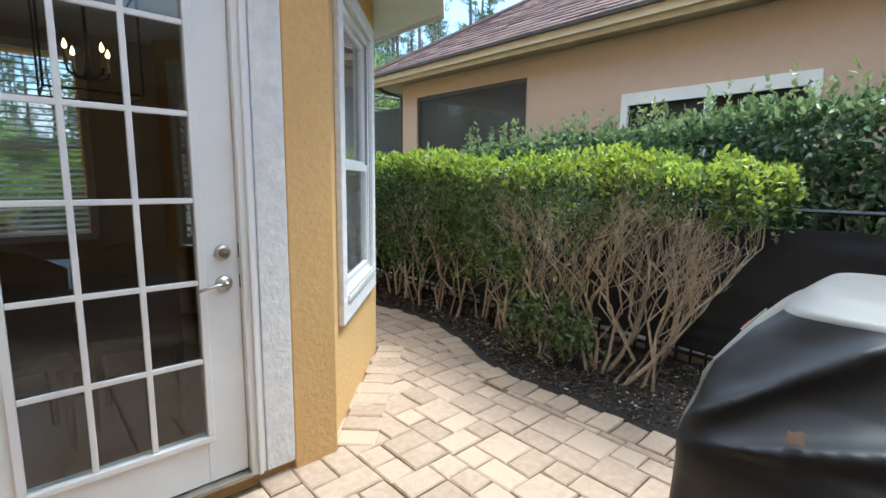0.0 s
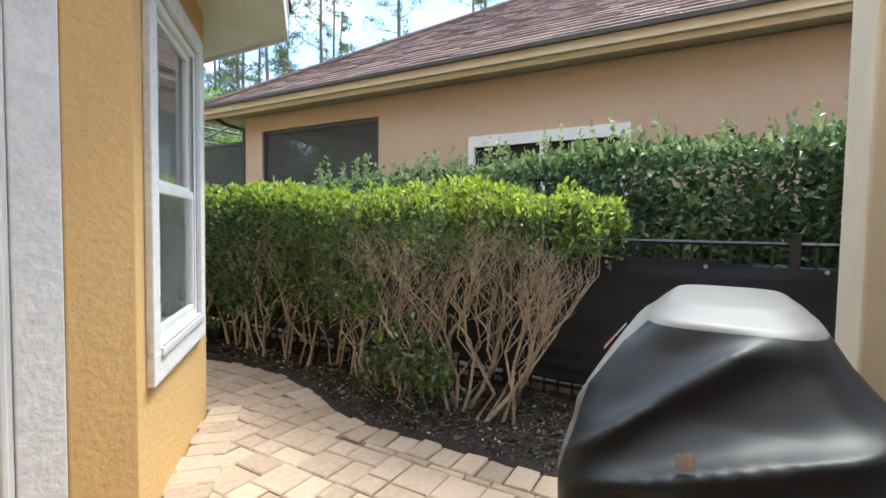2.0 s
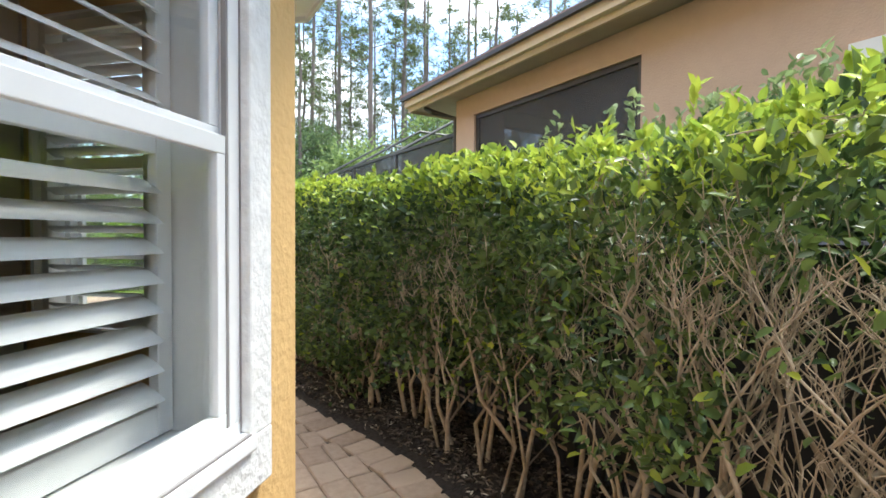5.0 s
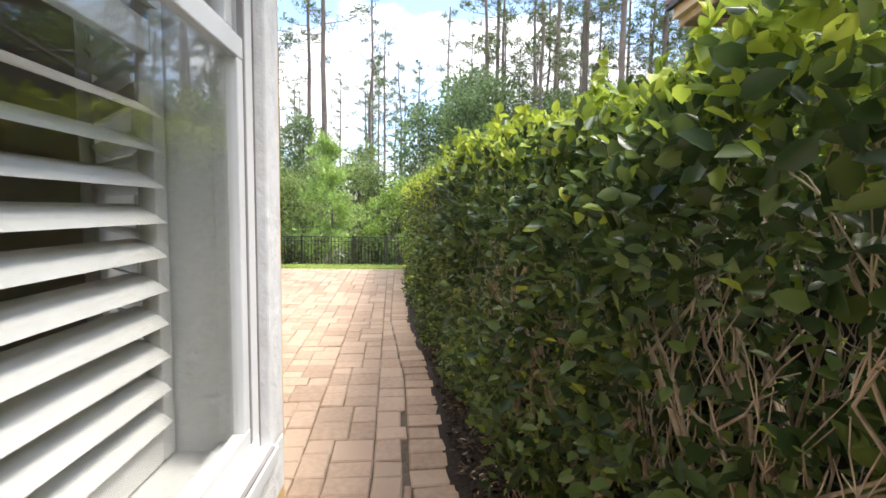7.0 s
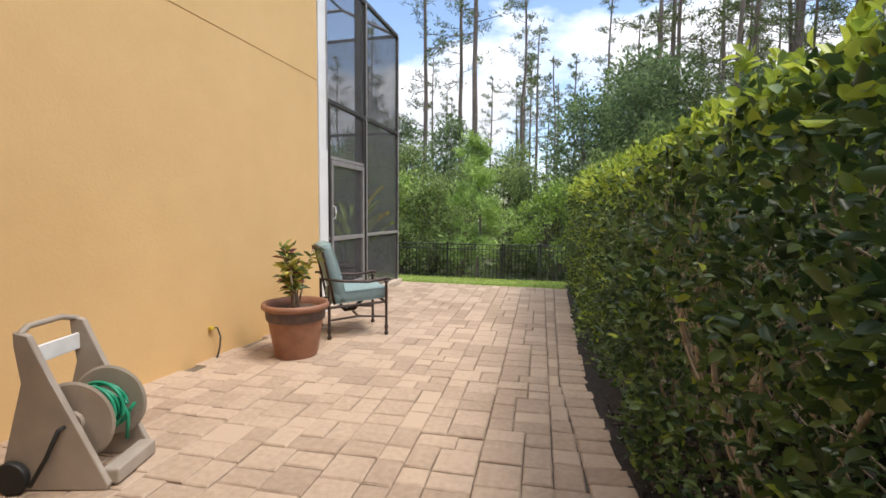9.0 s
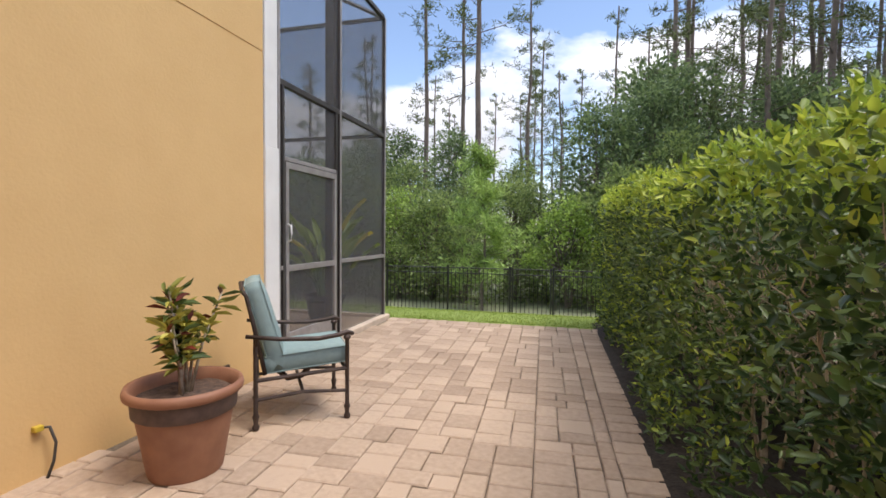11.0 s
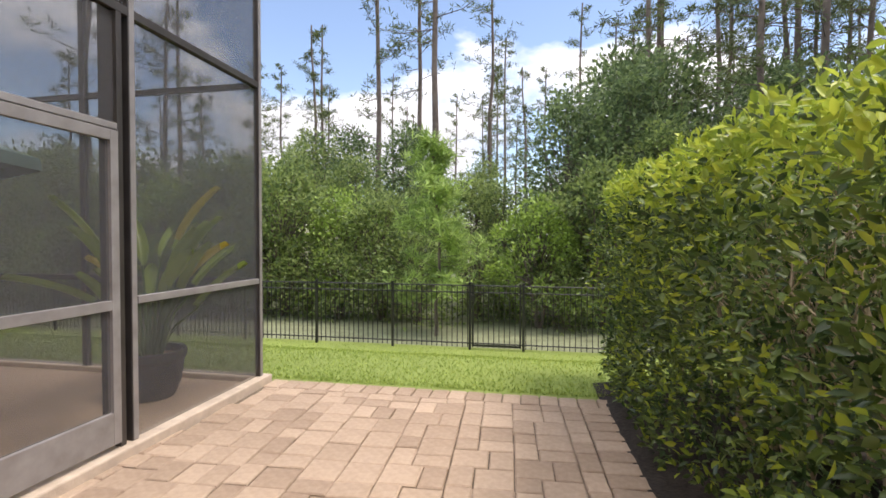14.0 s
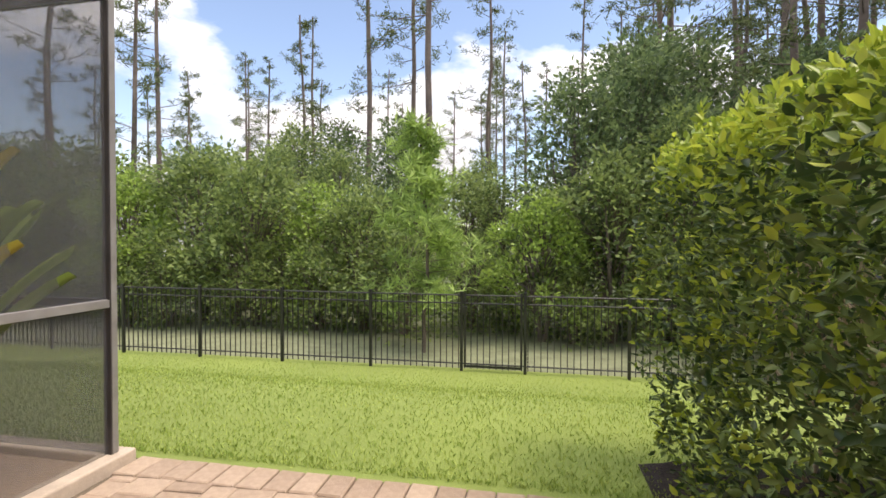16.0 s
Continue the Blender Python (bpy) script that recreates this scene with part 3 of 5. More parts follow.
# ---- the room behind the door ----
tagged(link("room_floor", boxes((-3.4, DY + .165, -.05, .9, 5.5, .06)), ROOM_FLOOR), "brown tiled room floor", "floor", kind="structure")
tagged(link("room_ceiling", boxes((-3.4, DY + .165, 2.70, 1.05, 5.5, 2.74)), WHITE), "white room ceiling", "ceiling", kind="structure")
tagged(link("room_walls", boxes((-3.4, 5.52, .06, -.36, 5.61, 2.7), (.48, 5.52, .06, 1.1, 5.61, 2.7), (-.36, 5.52, .06, .48, 5.61, .9), (-.36, 5.52, 2.5, .48, 5.61, 2.7), (-3.38, 2.3, .06, -3.3, 5.5, 2.7)), ROOM), "greige painted room walls", "wall", kind="structure")
bw = tagged(new("window_4"), "room window with white slatted blinds half open", "window", kind="structure")
part("frame", boxes((-.40, 5.48, .84, .52, 5.518, .9), (-.40, 5.48, 2.5, .52, 5.518, 2.57), (-.41, 5.48, .9, -.35, 5.518, 2.5), (.47, 5.48, .9, .53, 5.518, 2.5), (-.35, 5.66, 1.68, .47, 5.69, 1.73)), WHITE, bw)
slat0 = boxes((-.345, -.028, -.0015, .465, .028, .0015))
first = part("slat", slat0, WHITE, bw)
for k in range(30):
    o = first if k == 0 else new("slat", first.data)
    o.parent = bw
    o.matrix_basis = Matrix.Translation((0, 5.56, 0.925 + k * .052)) @ Matrix.Rotation(radians(18), 4, 'X')
gp = part("pane", boxes((-.35, 5.70, .9, .47, 5.704, 2.5)), GLASS, bw)
gp.visible_shadow = False

ch = thing("chandelier", "dark iron lantern chandelier with lit candle bulbs", "chandelier", m=Matrix.Translation((.37, 3.75, .08)))
fr = bmesh.new()
for sx in (-1, 1):
    for sy in (-1, 1):
        tube(fr, [(sx * .24, sy * .24, 1.85), (sx * .24, sy * .24, 2.45)], .007, 6)
for z in (1.85, 2.45):
    for s in (-1, 1):
        tube(fr, [(s * .24, -.24, z), (s * .24, .24, z)], .007, 6)
        tube(fr, [(-.24, s * .24, z), (.24, s * .24, z)], .007, 6)
tube(fr, [(-.24, -.24, 2.45), (.24, .24, 2.45)], .006, 6); tube(fr, [(-.24, .24, 2.45), (.24, -.24, 2.45)], .006, 6)
part("frame", fr, BLACK_METAL, ch)
hub = bmesh.new()
lathe(hub, [(.001, 1.93), (.02, 1.94), (.035, 1.97), (.02, 2.0), (.012, 2.05), (.008, 2.7), (.001, 2.7)], 12)
for k in range(4):
    a = k * math.pi / 2 + .5
    c, s = math.cos(a), math.sin(a)
    tube(hub, [(0, 0, 1.97), (c * .06, s * .06, 1.955), (c * .12, s * .12, 1.975), (c * .13, s * .13, 2.01)], .007, 6)
part("hub", hub, BLACK_METAL, ch)
for k in range(4):
    a = k * math.pi / 2 + .5
    cdl = part("candle", lathe(bmesh.new(), [(.001, 2.01), (.022, 2.012), (.011, 2.02), (.011, 2.10), (.001, 2.101)], 10, (math.cos(a) * .13, math.sin(a) * .13)), CREAM, ch)
    part("bulb", lathe(bmesh.new(), [(.001, 2.10), (.012, 2.112), (.013, 2.125), (.007, 2.145), (.001, 2.16)], 10, (math.cos(a) * .13, math.sin(a) * .13)), BULB, cdl, smooth=True)

tb = thing("dining_table", "dark wooden dining table behind the glazed door", "table", m=Matrix.Translation((.1, 3.9, .06)))
part("tabletop", lathe(bmesh.new(), [(.001, .75), (.62, .75), (.63, .735), (.62, .715), (.001, .71)], 40), DARK_WOOD, tb)
part("pedestal", lathe(bmesh.new(), [(.3, 0), (.3, .04), (.1, .08), (.06, .3), (.09, .5), (.05, .68), (.2, .71)], 20), DARK_WOOD, tb)


def dining_chair(m):
    c = thing("dining_chair", "dark wooden dining chair with an arched back", "chair", "chairs round the table", m)
    part("seat", boxes((-.23, -.22, .44, .23, .22, .49), bevel=.015), DARK_WOOD, c)
    arch = grid(lambda u, v: Vector(((u - .5) * .46, -.22 - .05 * v, .52 + v * (.42 + .10 * math.sin(math.pi * u)))), 14, 6)
    bmesh.ops.solidify(arch, geom=arch.faces[:], thickness=.025)
    part("backrest", arch, DARK_WOOD, c)
    for x in (-.2, .2):
        for y in (-.19, .19):
            part("leg", tube(bmesh.new(), [(x, y, 0), (x, y, .45)], [.016, .022], 8), DARK_WOOD, c)
    return c


c0 = dining_chair(pose(-.15, 3.05, .06, 0, 0, 8))
copy_thing(c0, pose(.42, 3.12, .06, 0, 0, -14))

# ---- neighbour's house ----
nh = thing("neighbour_house", "tan stucco neighbouring house with a brown shingled hip roof", "house")
NX, NYE, EX, EZ = 5.29, 7.0, 5.0, 3.13
for piece in ((NX, -9, -.3, NX + .2, -.9 + 1.87, 3.1), (NX, .97, -.3, NX + .2, 2.78, 1.0), (NX, .97, 2.43, NX + .2, 2.78, 3.1), (NX, 2.78, -.3, NX + .2, 4.2, 3.1), (NX, 4.2, -.3, NX + .2, 6.59, .9), (NX, 4.2, 2.84, NX + .2, 6.59, 3.1), (NX, 6.59, -.3, NX + .2, NYE, 3.1), (NX + .2, NYE - .2, -.3, 5.95, NYE, 3.1), (NX + .2, -9, -.3, 17, -8.8, 3.1), (9.0, -.3, -.3, 9.2, NYE, 3.1)):
    part("wall", boxes(piece), TAN_WALL, nh)
nw = part("window", boxes((NX - .03, .95, 2.31, NX + .02, 2.80, 2.44), (NX - .03, .95, .95, NX + .02, 1.03, 2.31), (NX - .03, 2.72, .95, NX + .02, 2.80, 2.31), (NX - .03, 1.83, 1.0, NX + .02, 1.9, 2.31), (NX - .04, .93, .9, NX + .02, 2.82, .95)), WHITE, nh, "white framed window with an opaque dark pane")
# opaque dark sheet fills the opening instead of clear glass; same material as the pot
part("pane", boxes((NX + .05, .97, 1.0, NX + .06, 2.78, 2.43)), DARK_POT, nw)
sc = part("screen", boxes((NX + .05, 4.2, .9, NX + .055, 6.59, 2.84)), NSCREEN, nh, "dark sun screen in the lanai opening")
part("screen_frame", boxes((NX + .03, 4.2, .9, NX + .07, 4.25, 2.84), (NX + .03, 6.54, .9, NX + .07, 6.59, 2.84), (NX + .03, 4.25, 2.79, NX + .07, 6.54, 2.84)), BRONZE, nh)
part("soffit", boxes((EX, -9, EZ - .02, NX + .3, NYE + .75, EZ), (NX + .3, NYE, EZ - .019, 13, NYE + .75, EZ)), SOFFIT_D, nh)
part("fascia", boxes((EX - .03, -9, EZ - .06, EX, NYE + .78, EZ + .10), (EX - .09, -9, EZ + .0, EX - .031, NYE + .78, EZ + .11), (EX, NYE + .75, EZ - .06, 13, NYE + .78, EZ + .10)), FASCIA, nh, "beige fascia and gutter")
# roof in shingle courses
PITCH, NC = 0.62, 44
roof = bmesh.new()
Ex, Ey, run = EX - .12, NYE + .82, 6.6
for k in range(NC):
    a, b = run * k / NC, run * (k + 1.12) / NC
    za, zb = EZ + .12 + PITCH * a + .016, EZ + .12 + PITCH * b
    seg = 0.0
    y = -9.5
    rr = random.Random(k)
    while y < Ey - a:
        y2 = min(y + rr.uniform(.16, .34), Ey - a)
        lift = rr.choice((0, 0, .006, .010))
        v = [roof.verts.new(c) for c in ((Ex + a, y, za + lift), (Ex + a, y2, za + lift), (Ex + b, min(y2, Ey - b), zb), (Ex + b, min(y, Ey - b), zb))]
        d = [roof.verts.new(c) for c in ((Ex + a, y, za - .02), (Ex + a, y2, za - .02))]
        roof.faces.new(v)
        roof.faces.new((d[0], d[1], v[1], v[0]))
        y = y2
for k in range(NC):
    a, b = run * k / NC, run * (k + 1.05) / NC
    za, zb = EZ + .12 + PITCH * a + .012, EZ + .12 + PITCH * b
    v = [roof.verts.new(c) for c in ((Ex + a, Ey - a, za), (Ex + 2 * run - a, Ey - a, za), (Ex + 2 * run - b, Ey - b, zb), (Ex + b, Ey - b, zb))]
    roof.faces.new(v)
part("roof", roof, SHINGLE, nh, "brown shingled hip roof")
part("ridge_cap", tube(bmesh.new(), [(Ex, Ey, EZ + .13), (Ex + run, Ey - run, EZ + .14 + PITCH * run)], .05, 6), SHINGLE, nh)
part("drip_edge", boxes((Ex - .02, -9.5, EZ + .09, Ex + .02, Ey, EZ + .135)), BRONZE, nh)
up = part("upper_gable", boxes((6.3, -4.6, 3.9, 6.34, -.55, 4.5), (6.05, -4.8, 4.5, 6.6, -.4, 4.56), (6.0, -4.8, 4.42, 6.05, -.4, 4.66)), FASCIA, nh, "raised eave of the upper gable")
bmr = grid(lambda u, v: Vector((5.95 + 3.2 * v, -4.9 + 4.6 * u, 4.66 + 1.9 * v)), 10, 20)
part("upper_roof", bmr, SHINGLE, nh)
dp = bmesh.new()
tube(dp, [(5.1, 7.5, 3.1), (5.1, 7.3, 3.0), (5.32, 7.06, 2.9), (5.32, 7.06, .1)], .035, 8)
part("downspout", dp, BRONZE, nh, "dark downspout at the corner")


def cage_wall(parent, p, q, z0, z1, posts, rails, frame_mat, screen, w=.05):
    m, ln = facet(p, q)
    for u in posts:
        part("post", boxes((u - w / 2, -w / 2, z0, u + w / 2, w / 2, z1), bevel=.003, m=m), frame_mat, parent)
    for z in rails:
        part("rail", boxes((0, -w / 2 + .004, z - w / 2, ln, w / 2 - .004, z + w / 2), m=m), frame_mat, parent)
    if screen:
        g = part("screen", boxes((0, -.002, z0, ln, .002, z1), m=m), screen, parent)
        g.visible_shadow = False


nc = thing("neighbour_pool_cage", "dark screened pool cage behind the neighbouring house", "pool cage")
cage_wall(nc, (5.5, 7.2), (5.5, 15.5), -.2, 2.75, (0, 2, 4, 6, 8.2), (.75, 1.95, 2.75), BRONZE, NSCREEN)
cage_wall(nc, (5.5, 15.5), (12.0, 15.5), -.2, 2.75, (0, 2, 4, 6.4), (.75, 1.95, 2.75), BRONZE, NSCREEN)
for k in range(4):
    part("roof_beam", tube(bmesh.new(), [(5.5, 7.4 + 2 * k, 2.75), (7.2, 7.4 + 2 * k, 3.75), (9.5, 7.4 + 2 * k, 3.75), (11.5, 7.4 + 2 * k, 2.75)], .03, 6), BLACK_METAL, nc)

# ---- side fence ----
def picket_fence(name, label, p, q, posts, zfun, height, spacing, fabric=None):
    f = thing(name, label, "fence")
    m, ln = facet(p, q)
    y_at = lambda u: (m @ Vector((u, 0, 0)))
    for u in posts:
        z = zfun(y_at(u))
        part("post", boxes((u - .027, -.027, z - .1, u + .027, .027, z + height + .04), (u - .032, -.032, z + height + .04, u + .032, .032, z + height + .06), bevel=.003, m=m), BLACK_METAL, f)
    pk = bmesh.new()
    n = int(ln / spacing)
    first = None
    for k in range(n):
        u = spacing * (k + .5)
        z = zfun(y_at(u))
        if first is None:
            first = part("picket", boxes((-.008, -.008, .05, .008, .008, height)), BLACK_METAL, f)
            o = first
        else:
            o = new("picket", first.data)
            o.parent = f
        o.matrix_basis = m @ Matrix.Translation((u, 0, z))
    for zr in (.14, height - .16, height - .01):
        pts = [(m @ Vector((u, 0, 0))) for u in np.linspace(0, ln, 12)]
        part("rail", tube(bmesh.new(), [(p_.x, p_.y, zfun(p_) + zr) for p_ in pts], .014, 4), BLACK_METAL, f)
    return f, m, ln


FX = 3.70
sf, m, ln = picket_fence("side_fence", "black metal picket fence screened with black fabric", (FX, -3.4), (FX, 14.6), [3.13 + 1.86 * k for k in range(-1, 7)], lambda p: .0, 1.28, .11)
fab = grid(lambda u, v: Vector((FX - .03 - .010 * math.sin(u * 90 + v * 5) * (.3 + v) - .02 * noise.noise(Vector((u * 40, v * 4, 1))) - .012 * noise.noise(Vector((u * 26, v * 13, 8))), -3.3 + 17.6 * u, .195 + .03 * noise.noise(Vector((u * 22, 0, 5))) + v * (.945 + .012 * math.sin(u * 60)))), 300, 30)
fabric = tagged(link("privacy_screen", fab, FABRIC, smooth=True), "black privacy fabric tied along the side fence", "privacy screen")
eyelet = None
for k in range(26):
    if eyelet is None:
        eyelet = part("eyelet", spun([(.006, 0), (.013, 0), (.013, .004), (.006, .005)], Matrix.Rotation(radians(-90), 4, 'Y'), 12), NICKEL, fabric, "small metal eyelet")
        o = eyelet
    else:
        o = new("eyelet", eyelet.data)
        o.parent = fabric
    o.matrix_basis = Matrix.Translation((FX - .062, -2.9 + .62 * k, 1.115))
tagged(link("fence_curb", boxes((FX + .10, -3.4, -.06, FX + .30, 14.6, .13), bevel=.015), CURB), "pale concrete strip under the side fence", "curb", kind="structure")

# ---- back fence ----
bf, m, ln = picket_fence("back_fence", "black metal picket fence at the foot of the lawn", (-16.2, 19.82), (9.2, 19.82), [12.94 + 1.85 * k for k in range(-6, 2)] + [16.555, 17.717, 19.5, 21.35, 23.2, 25], lambda p: lawn_z(p.y) + .03, 1.42, .115)
gate = part("gate_frame", boxes((.40, 19.80, -1.0, .44, 19.84, .38), (1.43, 19.80, -1.0, 1.47, 19.84, .38), (.44, 19.80, -1.0, 1.43, 19.84, -.96)), BLACK_METAL, bf, "garden gate in the fence")
part("latch", boxes((.37, 19.74, .0, .47, 19.79, .14), bevel=.01), BLACK_METAL, gate)

# ---- screened lanai ----
CX, CY0, CY1, CXL = -.815, 10.90, 13.60, -8.6
cage = thing("screen_enclosure", "tall bronze aluminium screen enclosure with a screen door", "screen enclosure")
Z1, Z2, Z3 = .965, 2.785, 4.54


def bar(x0, y0, z0, x1, y1, z1, name="post", material=BRONZE):
    return part(name, boxes((x0, y0, z0, x1, y1, z1), bevel=.003), material, cage)


for y in (CY0, 12.17, CY1):
    bar(CX - .05, y - .025, .065, CX, y + .025, Z3)
    # thin strip that makes the outer face of each post lighter grey
    bar(CX + .0005, y - .02, .07, CX + .006, y + .02, Z3, "outer_strip", GREY_AL)
bar(CX - .05, 10.965, .065, CX, 11.0, Z2)
bar(CX - .16, 12.08, .065, CX - .051, 12.19, Z3)
bar(CX - .05, 12.06, .065, CX, 12.10, Z2)
for z in (Z2, Z3):
    bar(CX - .051, CY0 + .026, z - .028, CX + .002, CY1 - .026, z + .028, "rail")
bar(CX - .045, 12.2, Z1 - .024, CX + .004, CY1 - .03, Z1 + .024, "rail", GREY_AL)
bar(CX - .045, CY0 + .03, Z1 - .022, CX + .004, 10.964, Z1 + .022, "rail", GREY_AL)
for (a, b, c, d) in ((CY0, 10.98, .07, Z2), (CY0, 12.15, Z2, Z3), (10.98, 12.08, 2.06, Z2), (12.19, CY1, .07, Z3)):
    g = part("screen", boxes((CX - .027, a, c, CX - .024, b, d)), SCREEN, cage)
    g.visible_shadow = False
sd = part("screen_door", boxes((CX - .03, 11.005, .10, CX + .012, 11.055, 2.02), (CX - .03, 12.0, .10, CX + .012, 12.055, 2.02), (CX - .029, 11.055, 1.955, CX + .011, 12.0, 2.02), (CX - .029, 11.055, .10, CX + .011, 12.0, .30), (CX - .029, 11.055, .925, CX + .011, 12.0, .985), bevel=.003), GREY_AL, cage, "grey aluminium screen door, closed")
g = part("screen", boxes((CX - .012, 11.05, .3, CX - .009, 12.005, 1.96)), SCREEN, sd)
g.visible_shadow = False
part("handle", tube(bmesh.new(), [(CX + .012, 11.03, 1.40), (CX + .05, 11.03, 1.385), (CX + .055, 11.03, 1.31), (CX + .05, 11.03, 1.24), (CX + .012, 11.03, 1.225)], .009, 8), WHITE, sd, "white pull handle", smooth=True)
part("header", boxes((CX - .05, 11.0, 2.03, CX, 12.06, 2.07), bevel=.003), GREY_AL, cage)
# far and left walls
xs = [CX - 1.95 * k for k in range(1, 5)]
for x in xs:
    part("post", boxes((x - .03, CY1 - .03, .05, x + .03, CY1 + .02, Z3), bevel=.003), BRONZE, cage)
for z in (Z1, Z2, Z3):
    part("rail", boxes((CXL, CY1 - .026, z - .025, CX - .052, CY1 + .018, z + .025)), BRONZE, cage)
    part("rail", boxes((CXL - .02, 10.74, z - .025, CXL + .02, CY1 - .03, z + .025)), BRONZE, cage)
g = part("screen", boxes((CXL, CY1 - .006, .05, CX - .05, CY1 - .003, Z3)), SCREEN, cage)
g.visible_shadow = False
for y in (10.98, 12.17, 13.57):
    part("roof_beam", tube(bmesh.new(), [(CX - .03, y, Z3), (CX - 1.1, y, Z3 + .55), (CXL + 1.1, y, Z3 + .55), (CXL, y, Z3)], .032, 4), BRONZE, cage)
for x in (CX - 1.1, CX - 3.4, CXL + 1.1):
    part("roof_beam", tube(bmesh.new(), [(x, 10.74, Z3 + .55), (x, 13.6, Z3 + .55)], .028, 4), BRONZE, cage)
tagged(link("lanai_curb", boxes((CX - .09, 10.89, -.06, CX + .055, 13.70, .064), (CXL, 13.56, -.06, CX - .092, 13.70, .064), bevel=.012), CURB), "tan paver curb under the screen walls", "curb", kind="structure")
tagged(link("lanai_floor", boxes((CXL, 10.7, -.08, CX - .09, 13.56, .012)), PAVER), "paved lanai floor", "floor", kind="structure")

# ---- things in the lanai ----
bp = thing("potted_bird_of_paradise", "bird of paradise plant in a dark ribbed pot", "plant", m=Matrix.Translation((-1.52, 13.05, .012)))
pot = part("pot", lathe(bmesh.new(), [(.001, 0), (.19, 0), (.235, .12), (.26, .30), (.285, .34), (.28, .40), (.25, .40), (.24, .33), (.001, .33)], 28), DARK_POT, bp, "dark resin pot", smooth=False)
part("soil", lathe(bmesh.new(), [(.001, .345), (.235, .338)], 20), SOIL, bp)
prng = random.Random(5)
for k in range(22):
    a, lean, h = prng.uniform(0, 6.28), prng.uniform(.08, .42), prng.uniform(.45, 1.15)
    c, s = math.cos(a), math.sin(a)
    p = [Vector((c * .08, s * .08, .33)), Vector((c * (.08 + lean * .3), s * (.08 + lean * .3), .33 + h * .55)), Vector((c * (.08 + lean * .8), s * (.08 + lean * .8), .33 + h * .9))]
    part("stalk", tube(bmesh.new(), p, [.016, .012, .008], 6), PALM, bp)
    d = Vector((c * (lean + .35), s * (lean + .35), prng.uniform(.5, 1.6))).normalized()
    side = d.cross(Vector((0, 0, 1))).normalized()
    up = side.cross(d)
    ln, wd = prng.uniform(.36, .58), prng.uniform(.035, .085)
    lf = grid(lambda u, v: p[2] + d * (ln * u) + side * ((v - .5) * 2 * wd * (math.sin(math.pi * min(1, u * .93 + .07)) ** .7)) + up * (abs(v - .5) * .10 - .22 * u * u * ln), 10, 4)
    part("leaf", lf, PALM_Y if k % 7 == 1 else PALM, bp, smooth=True)

pt = thing("patio_table", "dark patio table inside the lanai", "table", m=Matrix.Translation((-3.3, 12.0, .012)))
part("tabletop", boxes((-.6, -.6, .70, .6, .6, .73), bevel=.008), CAST, pt)
for x in (-.5, .5):
    for y in (-.5, .5):
        part("leg", tube(bmesh.new(), [(x, y, 0), (x * .95, y * .95, .7)], .02, 8), CAST, pt)
um = thing("patio_umbrella", "faded green patio umbrella, open", "umbrella", m=Matrix.Translation((-3.3, 12.0, .012)))
part("pole", tube(bmesh.new(), [(0, 0, .73), (0, 0, 2.5)], .02, 10), CAST, um)
cn = bmesh.new()
tipv = cn.verts.new((0, 0, 2.45))
ring = [cn.verts.new((1.25 * math.cos(k * math.pi / 4), 1.25 * math.sin(k * math.pi / 4), 2.02)) for k in range(8)]
hem = [cn.verts.new((1.26 * math.cos(k * math.pi / 4), 1.26 * math.sin(k * math.pi / 4), 1.92)) for k in range(8)]
for k in range(8):
    cn.faces.new((ring[k], ring[(k + 1) % 8], tipv))
    cn.faces.new((hem[k], hem[(k + 1) % 8], ring[(k + 1) % 8], ring[k]))
part("canopy", cn, UMBRELLA, um)
bs = thing("bar_stool", "dark metal high-backed patio stool", "stool", m=Matrix.Translation((-2.35, 11.75, .012)))
part("seat", boxes((-.2, -.2, .60, .2, .2, .65), bevel=.015), CUSHION, bs)
part("backrest", boxes((-.22, -.19, .70, -.18, .19, 1.08), bevel=.01), CUSHION, bs)
for x in (-.19, .19):
    for y in (-.19, .19):
        part("leg", tube(bmesh.new(), [(x * 1.15, y * 1.15, 0), (x, y, .62)], .014, 6), CAST, bs)

# ---- covered grill ----
gr = thing("covered_grill", "barbecue grill under a black cover with grey panels", "grill")
rings = [(.05, 1.03, 1.98, -.26, .40, 6), (.50, 1.02, 1.98, -.27, .41, 6), (.85, .995, 1.98, -.27, .42, 6), (.90, 1.01, 1.97, -.25, .415, 5), (.96, 1.08, 1.95, -.20, .405, 5), (1.0, 1.13, 1.94, -.17, .39, 5),
         (1.09, 1.21, 1.91, -.11, .325, 5), (1.15, 1.26, 1.88, -.07, .27, 4.5), (1.18, 1.36, 1.80, -.03, .235, 4), (1.19, 1.5, 1.7, .06, .14, 2)]
NS, SUB = 192, 6
cov = bmesh.new()
rv = []
